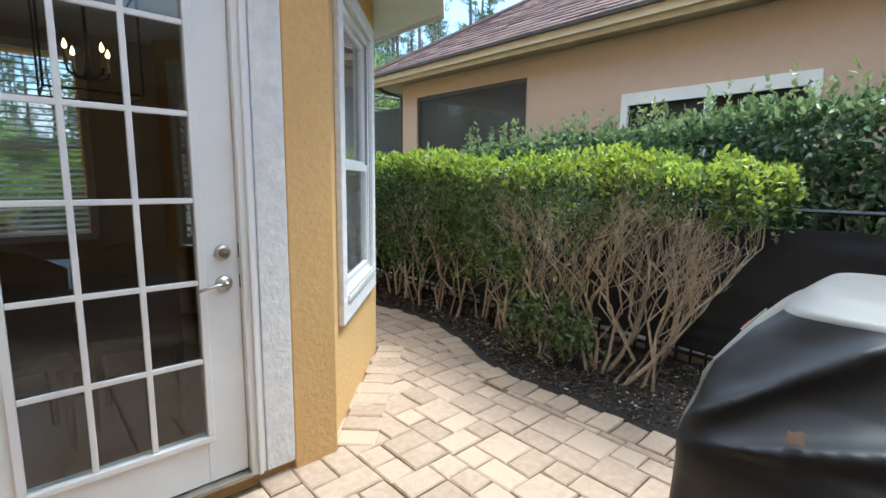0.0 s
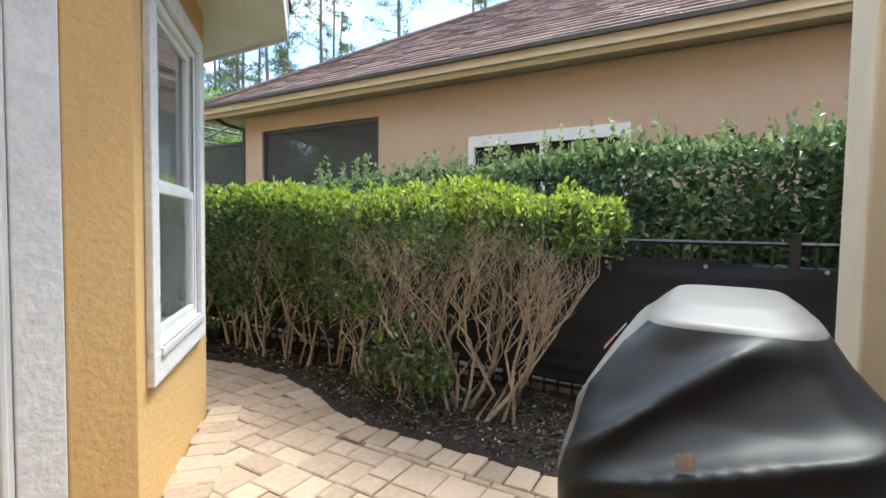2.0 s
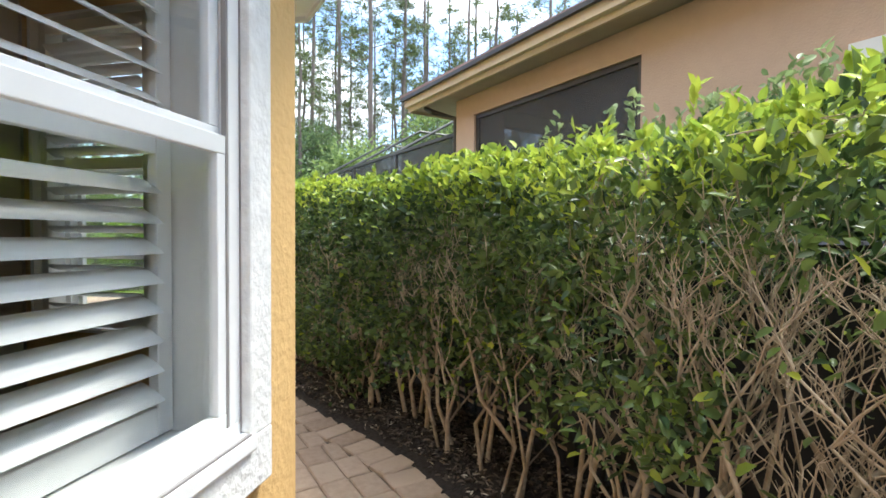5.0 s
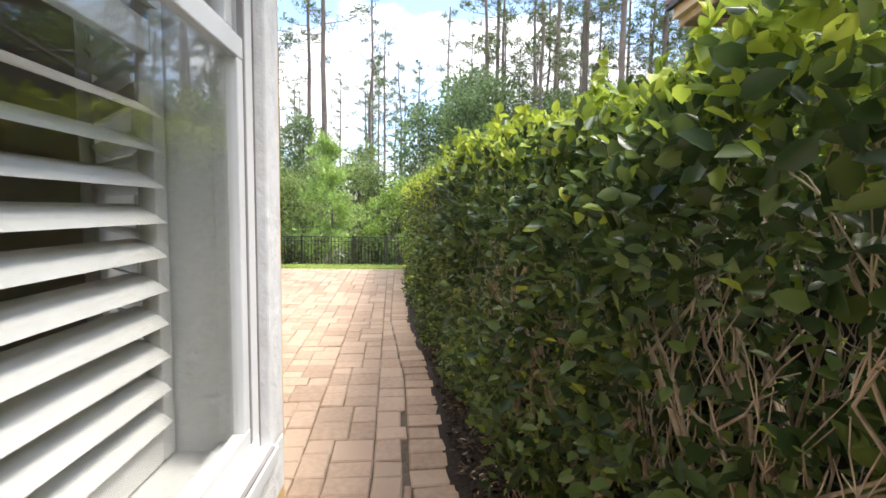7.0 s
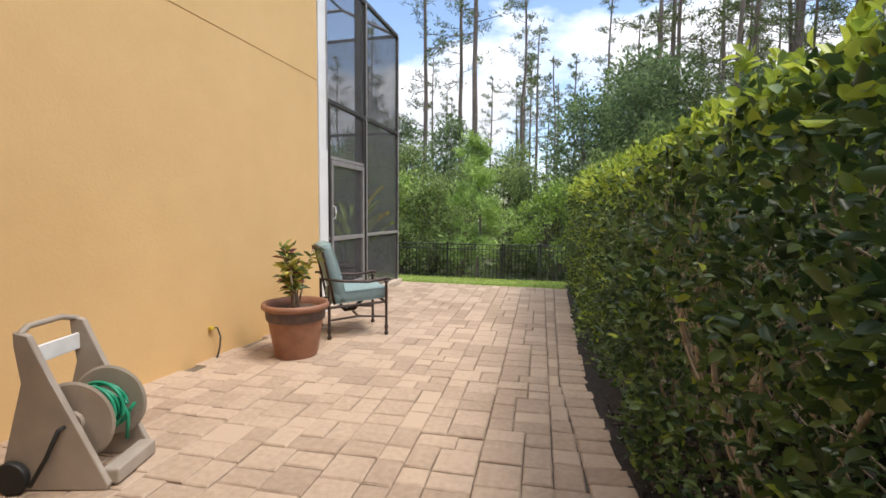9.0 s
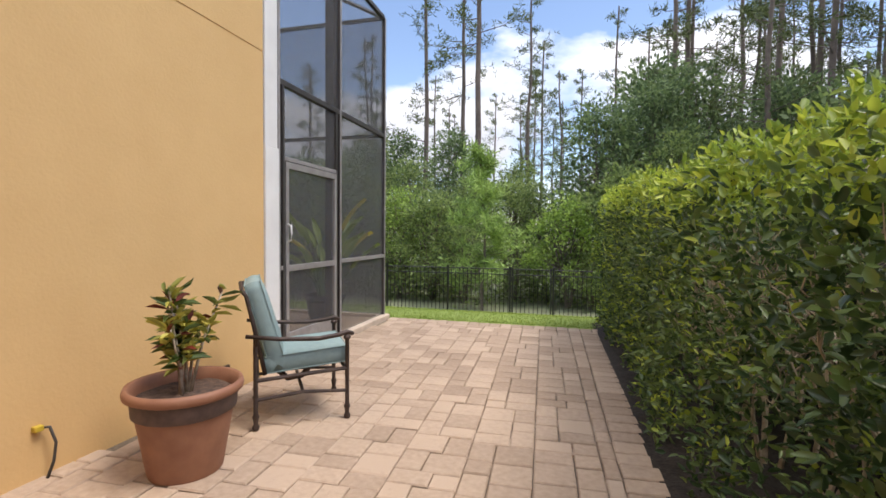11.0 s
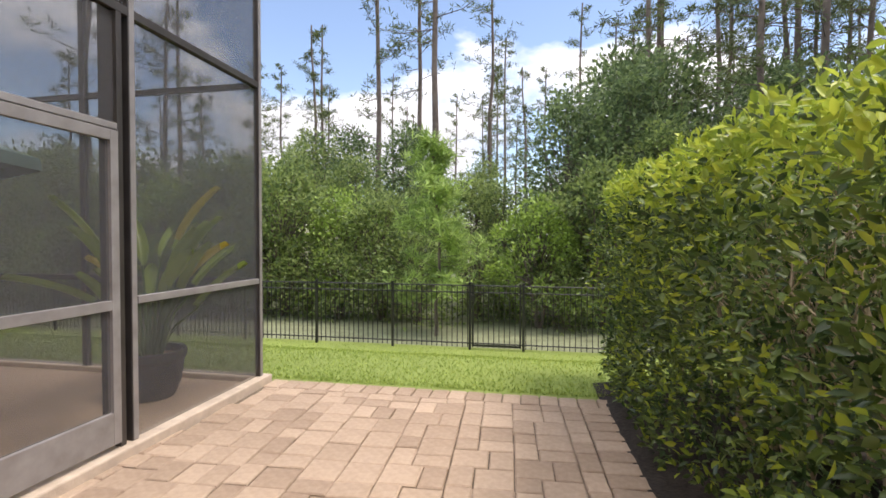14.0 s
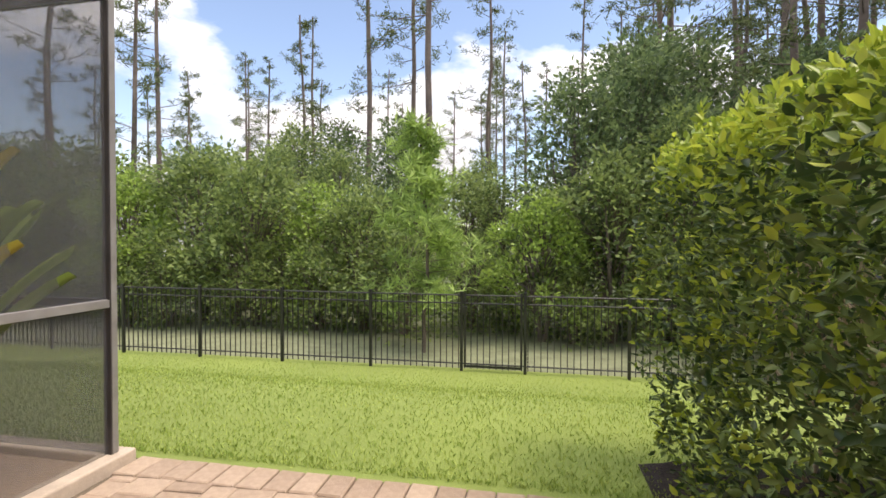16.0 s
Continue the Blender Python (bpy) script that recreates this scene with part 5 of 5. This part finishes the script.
for i, (a, b) in enumerate(((-3.6, -2.1), (-2.1, -.6), (-.6, .9), (.9, 2.4), (2.4, 3.9), (3.9, 5.0))):
    ns_ = thing("neighbour_shrub", "grey-green hedge shrub with pale upright shoots behind the fence", "hedge", "shrubs of the neighbouring hedge")
    top = lambda y: float(np.interp(y, [-3.6, .4, 2.0, 3.2, 4.2, 5.0], [2.0, 2.0, 1.96, 1.88, 1.80, 1.62]))
    n = int((b - a) * 5200)
    p, way, H, lum = shell(n, a - .06, b + .06, lambda y: 3.92, lambda y: 4.95, lambda y: .5, top, .10, lump=.10, seed=9, cap1=(i == 5))
    size = rng.uniform(.045, .085, n)
    keep = rng.random(n) < np.clip(.88 + 1.0 * patchy(p, 3.4, 2.0), .2, 1)
    pale = ((p[:, 2] > H - .12) & (rng.random(n) < .6)).astype(int)
    fill = np.stack([rng.uniform(4.0, 4.8, 2600), rng.uniform(a, b, 2600), rng.uniform(.6, 1.72, 2600)], 1)
    leaves("inner_foliage", fill, rng.normal(0, 1, (2600, 3)), .09, .055, HEDGE_N, ns_)
    st = bmesh.new()
    for yb in np.linspace(a + .3, b - .3, 3):
        branchy(st, (4.4, yb, .0), 1.75, 4, .5, hrnd, 3, within(lambda v: 3.98, 4.85, -3.6, 4.9, 1.8), .012)
    part("woody_base", st, STEM, ns_)
    m_ = 34
    py, px = np.repeat(rng.uniform(a, b, m_), 14), np.repeat(rng.uniform(3.95, 4.9, m_), 14)
    ht = np.repeat(rng.uniform(.06, .30, m_), 14) * np.tile(np.linspace(.05, 1, 14), m_)
    ps = np.stack([px + rng.normal(0, .012, len(px)), py + rng.normal(0, .012, len(px)), np.array([top(v) for v in py]) - .03 + ht], 1)
    sizes = np.concatenate([size[keep], rng.uniform(.04, .07, len(ps))])
    leaves("foliage", np.concatenate([p[keep], ps]), np.concatenate([way[keep], rng.normal(0, .75, (len(ps), 3)) + np.array([0, 0, .7])]), sizes, sizes * .5, [HEDGE_N, HEDGE_NY], ns_, np.concatenate([pale[keep], np.ones(len(ps), int)]))

# ---- woods ----
def pine_model(name, seed, height, crown0, tufts, radius, material, blade=.34, label="tall thin pine with a sparse crown"):
    rnd = random.Random(seed)
    t = thing(name, label, "tree", "pines of the woods")
    bm = bmesh.new()
    off = [(0, 0)]
    for k in range(9):
        off.append((off[-1][0] + rnd.gauss(0, .06), off[-1][1] + rnd.gauss(0, .06)))
    pts = [Vector((off[k][0], off[k][1], height * k / 9 - .4)) for k in range(10)]
    r0 = .011 * height ** .9
    tube(bm, pts, [r0 * (1 - .075 * k) for k in range(10)], 8, cap=False)
    pos, way = [], []
    nl = max(10, tufts // 14)
    for k in range(nl):
        f = crown0 + (1 - crown0) * (k + rnd.random()) / nl
        idx = min(8, int(f * 9))
        p = pts[idx].lerp(pts[idx + 1], f * 9 - idx)
        a = rnd.uniform(0, 6.28)
        ln = radius * (1.15 - .85 * (f - crown0) / (1 - crown0)) * rnd.uniform(.45, 1.1)
        d = Vector((math.cos(a), math.sin(a), rnd.uniform(-.1, .55)))
        q = p + d * ln * .55 + Vector((0, 0, -.05 * ln))
        e = p + d * ln + Vector((0, 0, .08 * ln))
        tube(bm, [p, q, e], [r0 * .16, r0 * .10, r0 * .04], 4, cap=False)
        for j in range(max(3, tufts // nl)):
            g = rnd.uniform(.45, 1.08)
            c = p.lerp(e, g) + Vector((rnd.gauss(0, .16), rnd.gauss(0, .16), rnd.gauss(0, .12))) * (.5 + .5 * ln)
            for _ in range(7):
                pos.append(c); way.append((rnd.gauss(0, 1), rnd.gauss(0, 1), rnd.gauss(.35, .8)))
    part("trunk", bm, BARK, t, smooth=True)
    n = len(pos)
    leaves("crown", np.array([tuple(p) for p in pos]), np.array(way), rng.uniform(.6, 1.1, n) * blade, blade * .13, material, t, full=False, fold=.1)
    return t


def bush_model(seed, height, width, material, leaf, clumps, per, label, name="broadleaf_tree", low=.12):
    rnd = random.Random(seed)
    t = thing(name, label, "tree", "trees at the edge of the woods")
    bm = bmesh.new()
    pos, way = [], []
    for k in range(3):
        a = rnd.uniform(0, 6.28)
        e = Vector((math.cos(a) * width * .22, math.sin(a) * width * .22, height * .75))
        tube(bm, [(0, 0, -.3), (e.x * .35 + rnd.gauss(0, .08), e.y * .35, height * .3), e], [.035 + .012 * height, .02 + .008 * height, .012], 6, cap=False)
    for k in range(clumps):
        f = rnd.random() ** .85
        z = height * (low + (1 - low) * f)
        rr = width * .5 * (math.sin(math.pi * min(1, .16 + .80 * f)) ** .8) * rnd.uniform(.35, 1.05)
        a = rnd.uniform(0, 6.28)
        c = Vector((math.cos(a) * rr, math.sin(a) * rr, z))
        tube(bm, [(c.x * .2, c.y * .2, z * .7), tuple(c)], [.018, .006], 3, cap=False)
        cs = rnd.uniform(.10, .19) * width
        for _ in range(per):
            d = Vector((rnd.gauss(0, 1), rnd.gauss(0, 1), rnd.gauss(0, .75)))
            d = d.normalized() * rnd.random() ** .4
            pos.append(c + d * cs); way.append(d * .8 + Vector((c.x / width, c.y / width, .15)) + Vector((rnd.gauss(0, .5), rnd.gauss(0, .5), rnd.gauss(0, .5))))
    part("trunk", bm, BARK, t)
    n = len(pos)
    leaves("crown", np.array([tuple(p) for p in pos]), np.array([tuple(p) for p in way]), rng.uniform(.65, 1.2, n) * leaf, leaf * .5, material, t, full=False, fold=.15)
    return t


far = Matrix.Translation((0, 0, 0))
P = [pine_model("pine_tree", 20 + k, h, c, tu, r, NEEDLE) for k, (h, c, tu, r) in enumerate(((19, .46, 330, 2.2), (23, .48, 380, 2.5), (16, .36, 260, 1.7), (21, .36, 300, 2.1), (17, .24, 460, 2.2)))]
B = [bush_model(40, 4.6, 3.6, TREE_A, .18, 75, 58, "dense green broadleaf tree at the woods' edge"),
     bush_model(41, 4.0, 3.2, TREE_C, .17, 60, 56, "fresh green broadleaf tree at the woods' edge"),
     bush_model(42, 8.4, 4.4, TREE_B, .22, 110, 60, "tall dark green broadleaf tree"),
     bush_model(43, 2.6, 3.0, TREE_A, .14, 56, 52, "dark low undergrowth bush", "undergrowth_bush", .05),
     bush_model(44, 7.0, 3.4, TREE_A, .18, 85, 50, "slender green broadleaf tree", "broadleaf_tree", .3)]


def plant(model, x, y, s=1.0, turn=0.0, used=set()):
    z = lawn_z(y) - .02
    m = Matrix.Translation((x, y, z)) @ Matrix.Rotation(turn, 4, 'Z')
    if model.name not in used:
        used.add(model.name)
        model.matrix_world = m
        model.scale = (s, s, s)
        return model
    o = copy_thing(model, m)
    o.scale = (s, s, s)
    return o


trnd = random.Random(77)
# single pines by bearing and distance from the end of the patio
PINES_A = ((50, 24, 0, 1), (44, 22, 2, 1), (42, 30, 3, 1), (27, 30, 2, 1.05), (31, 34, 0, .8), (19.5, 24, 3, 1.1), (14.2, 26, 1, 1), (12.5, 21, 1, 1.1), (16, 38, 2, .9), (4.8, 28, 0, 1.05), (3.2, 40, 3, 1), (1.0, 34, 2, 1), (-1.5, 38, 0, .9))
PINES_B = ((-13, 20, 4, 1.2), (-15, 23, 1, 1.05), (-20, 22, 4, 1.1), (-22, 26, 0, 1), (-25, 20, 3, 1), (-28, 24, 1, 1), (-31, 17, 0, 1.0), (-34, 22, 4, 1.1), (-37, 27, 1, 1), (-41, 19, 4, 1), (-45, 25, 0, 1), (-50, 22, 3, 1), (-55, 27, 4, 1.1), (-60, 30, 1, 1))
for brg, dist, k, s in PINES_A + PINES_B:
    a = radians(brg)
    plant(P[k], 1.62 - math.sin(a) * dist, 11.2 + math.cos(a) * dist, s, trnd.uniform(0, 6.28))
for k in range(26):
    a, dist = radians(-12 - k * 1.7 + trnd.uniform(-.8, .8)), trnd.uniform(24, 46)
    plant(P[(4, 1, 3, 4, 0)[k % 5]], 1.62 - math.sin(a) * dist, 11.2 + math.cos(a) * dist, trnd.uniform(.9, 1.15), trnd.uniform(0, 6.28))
for k in range(46):
    x, y = trnd.uniform(-40, 44), trnd.uniform(34, 66)
    if abs((1.62 - x) / (y - 11.2) - .12) < .13 and y < 55:
        y += 22
    plant(P[trnd.randrange(5)], x, y, trnd.uniform(.8, 1.1), trnd.uniform(0, 6.28))
# young pine in the middle
yp = pine_model("young_pine_tree", 91, 5.4, .20, 620, 1.25, NEEDLE_Y, .34, "bushy young pine with bright green needles")
yp.matrix_world = Matrix.Translation((-.75, 21.4, lawn_z(21.4)))
tagged(yp, group="pines at the woods' edge")
EDGE_A = ((2.9, 24.5, 2, .82), (4.8, 25.5, 2, .92), (1.9, 22.4, 1, .85), (-3.0, 22.8, 0, .8), (-4.6, 23.4, 1, .95), (-6.4, 23.0, 0, 1.0), (-8.6, 23.6, 0, 1.1), (-10.6, 22.8, 1, 1.05), (-12.8, 23.6, 0, 1.15), (-15.5, 23.2, 4, .8), (-18, 24, 0, 1.2), (-21, 23, 2, .8))
EDGE_B = ((.6, 25.4, 4, .62), (-2.4, 26.5, 4, .68), (-.6, 26.6, 0, 1.0), (3.6, 22.6, 0, .95), (5.4, 23.0, 4, .8), (7.2, 23.2, 0, 1.1), (9.0, 23.8, 2, .85), (11.2, 23.6, 4, .95), (13.5, 24, 0, 1.2), (16, 23, 2, .9), (19, 24, 4, 1), (22, 22, 0, 1.3), (25, 20, 2, 1), (-5.2, 26.5, 4, .8), (-8.2, 27, 4, .85), (-11, 27, 2, .7), (6.5, 27, 2, 1.05), (10, 28, 2, 1))
for x, y, k, s in EDGE_A + EDGE_B:
    plant(B[k], x, y + .9, s * 1.04, trnd.uniform(0, 6.28))
for k in range(34):
    plant(B[3], -26 + k * 1.45 + trnd.uniform(-.4, .4), trnd.uniform(23.0, 24.6), trnd.uniform(.75, 1.15), trnd.uniform(0, 6.28))
for k in range(34):
    plant(B[trnd.choice((0, 4, 2, 0))], -38 + k * 2.3 + trnd.uniform(-1, 1), trnd.uniform(29, 38), trnd.uniform(.9, 1.3), trnd.uniform(0, 6.28))
# trees past the neighbouring house
for x, y, k, s in ((9, 20, 0, 1.3), (12, 18.5, 4, 1.1), (14.5, 20, 2, 1), (18, 17, 0, 1.4), (7.0, 21, 1, 1.1), (21, 12, 2, 1.1), (24, 8, 4, 1.3)):
    plant(B[k], x, y, s, trnd.uniform(0, 6.28))
for x, y, k in ((8, 24, 4), (11, 23, 1), (14, 25, 0), (17, 21, 4), (20, 20, 3), (22, 16, 1), (25, 13, 0), (27, 9, 4), (29, 14, 1), (24, 22, 4)):
    plant(P[k], x, y, trnd.uniform(.85, 1.1), trnd.uniform(0, 6.28))

# ---- lawn grass, mulch chips, litter ----
n = 52000
gy = 13.80 + 6.0 * rng.random(n) ** 1.7
gx = rng.uniform(-7, 3.6, n)
gz = np.array([lawn_z(v) for v in gy]) + .028
gr_ob = leaves("lawn_grass", np.stack([gx, gy, gz], 1), rng.normal(0, .45, (n, 3)) + np.array([0, 0, 1]), rng.uniform(.02, .05, n), rng.uniform(.006, .010, n), BLADE, None, full=False, fold=.2)
tagged(gr_ob, "short bright green blades of the mown lawn", "grass", kind="stuff")


def bed_z(x, y):
    u = (x - edge_x(y) + .04) / (4.1 - edge_x(y) + .04)
    return -0.003 + .05 * min(1, u * 5) + .03 * min(1, u * 8) * noise.noise(Vector((u * 14, (y + 3) / 17.2 * 120, 3)))


def scatter(name, n, lsize, material, label, category, lift=.004):
    y = rng.uniform(-1.5, 8.5, n)
    x = np.array([edge_x(v) + .03 + (3.62 - edge_x(v)) * q for v, q in zip(y, rng.random(n))])
    z = np.array([bed_z(a, b) for a, b in zip(x, y)]) + lift
    ob = leaves(name, np.stack([x, y, z], 1), rng.normal(0, 1, (n, 3)) * np.array([1, 1, .22]), rng.uniform(.5, 1.3, n) * lsize, rng.uniform(.2, .5, n) * lsize, material, None, fold=.3)
    tagged(ob, label, category, kind="stuff")


scatter("mulch_chips", 16000, .045, CHIP, "dark shredded bark mulch in the bed", "mulch", .006)
scatter("leaf_litter", 1500, .035, DRYLEAF, "pale dry leaves scattered on the mulch", "leaves", .016)

# ---- pavers ----
def bay_x(y):
    """Left limit of the paving beside the house."""
    if y < 2.10:
        return -3.38
    if y < 2.16:
        return 1.13
    if y < C1[1]:
        return A0[0] + (y - A0[1]) * (C1[0] - A0[0]) / (C1[1] - A0[1])
    if y < C2[1]:
        return C1[0]
    if y < A3[1]:
        return C2[0] - (y - C2[1]) * (C2[0] - A3[0]) / (A3[1] - C2[1])
    return -.805 if y < 10.97 else CX + .06


prnd = random.Random(21)
pieces = []
U = .0775
LAYS = {5: (((0, 0, 3, 2), (3, 0, 2, 2), 2), ((0, 0, 2, 2), (2, 0, 3, 2), 2), ((0, 0, 2, 3), (2, 0, 3, 3), 3), ((0, 0, 3, 3), (3, 0, 2, 3), 3),
            ((0, 0, 3, 2), (0, 2, 3, 3), (3, 0, 2, 3), (3, 3, 2, 2), 5), ((0, 0, 2, 3), (0, 3, 2, 2), (2, 0, 3, 2), (2, 2, 3, 3), 5)),
        6: (((0, 0, 3, 2), (3, 0, 3, 2), 2), ((0, 0, 2, 3), (2, 0, 2, 3), (4, 0, 2, 3), 3), ((0, 0, 3, 3), (3, 0, 3, 3), 3),
            ((0, 0, 3, 2), (0, 2, 3, 3), (3, 0, 3, 3), (3, 3, 3, 2), 5), ((0, 0, 2, 3), (0, 3, 2, 2), (2, 0, 4, 2), (2, 2, 2, 3), (4, 2, 2, 3), 5))}
col_x = -3.4
while col_x < 3.6:
    wide = prnd.choice((5, 5, 6))
    row_y = -3.6 - prnd.uniform(0, .3)
    while row_y < 13.5:
        lay = prnd.choice(LAYS[wide])
        for iu, iv, nu, nv in lay[:-1]:
            x, y, wd, ln = col_x + iu * U, row_y + iv * U, nu * U, nv * U
            cx_, cy_ = x + wd / 2, y + ln / 2
            sk = -.052 * max(0, cy_ - 5.6)
            x1, y1 = min(x + wd, edge_x(cy_) - .231 - sk), min(y + ln, 13.505)
            if cx_ + sk - wd * .45 > bay_x(cy_) - .13 and x1 - x > .045 and y1 - y > .045:
                pieces.append(((x + x1) / 2 + sk, (y + y1) / 2, x1 - x, y1 - y, .052 if cy_ > 5.6 else 0.0))
        row_y += lay[-1] * U
    col_x += wide * U
# border courses: along the bed and along the lawn
y = -3.4
while y < 13.6:
    dx = edge_x(y + .08) - edge_x(y - .08)
    ang = math.atan2(dx, .16)
    pieces.append((edge_x(y) - .115, y, .225, .152, -ang))
    y += .157 * math.cos(ang)
bay_m, bay_ln = facet(A0, C1)
for k in range(10):
    c = bay_m @ Vector((.08 + k * .157, -.125, 0))
    pieces.append((c.x, c.y, .152, .225, math.atan2(C1[1] - A0[1], C1[0] - A0[0])))
x = CX + .14
while x < 2.32:
    pieces.append((x, 13.62, .152, .225, 0.0))
    x += .157


def paver_verts(w_, l_, rnd_):
    j, b = .003, .009
    a, c = w_ / 2 - j, l_ / 2 - j
    zt = rnd_.uniform(-.0035, .0035)
    tl = [rnd_.uniform(-.002, .002) for _ in range(4)]
    pts = [(-a, -c), (a, -c), (a, c), (-a, c)]
    v = [(px + rnd_.uniform(-.003, .003), py + rnd_.uniform(-.003, .003), -.055) for px, py in pts]
    v += [(v[k][0], v[k][1], zt - .007) for k in range(4)]
    v += [(px * (1 - b / a), py * (1 - b / c), zt + tl[k]) for k, (px, py) in enumerate(pts)]
    f = [(8, 9, 10, 11)]
    for k in range(4):
        f.append((4 + k, 4 + (k + 1) % 4, 8 + (k + 1) % 4, 8 + k))
        f.append((k, (k + 1) % 4, 4 + (k + 1) % 4, 4 + k))
    return v, f


shared = {}
near_ok = lambda p: 10.55 < p[1] < 13.8
verts, faces = [], []
count = 0
for px, py, w_, l_, ang in pieces:
    if near_ok((px, py)) and count < 300:
        key = (round(w_, 3), round(l_, 3), prnd.randrange(4))
        if key not in shared:
            me = bpy.data.meshes.new("paver")
            v, f = paver_verts(w_, l_, prnd)
            me.from_pydata(v, [], f)
            me.materials.append(PAVER)
            shared[key] = me
        o = new("paver", shared[key])
        o.parent = floor
        o.matrix_basis = Matrix.Translation((px, py, 0)) @ Matrix.Rotation(ang, 4, 'Z')
        count += 1
    else:
        v, f = paver_verts(w_, l_, prnd)
        k = len(verts)
        c, s = math.cos(ang), math.sin(ang)
        verts += [(px + a * c - b * s, py + a * s + b * c, z + (.006 if ang > .5 else 0)) for a, b, z in v]
        faces += [tuple(q + k for q in t) for t in f]
me = bpy.data.meshes.new("pavers")
me.from_pydata(verts, [], faces)
me.materials.append(PAVER)
pv = tagged(new("pavers", me), kind="stuff")
pv.parent = floor
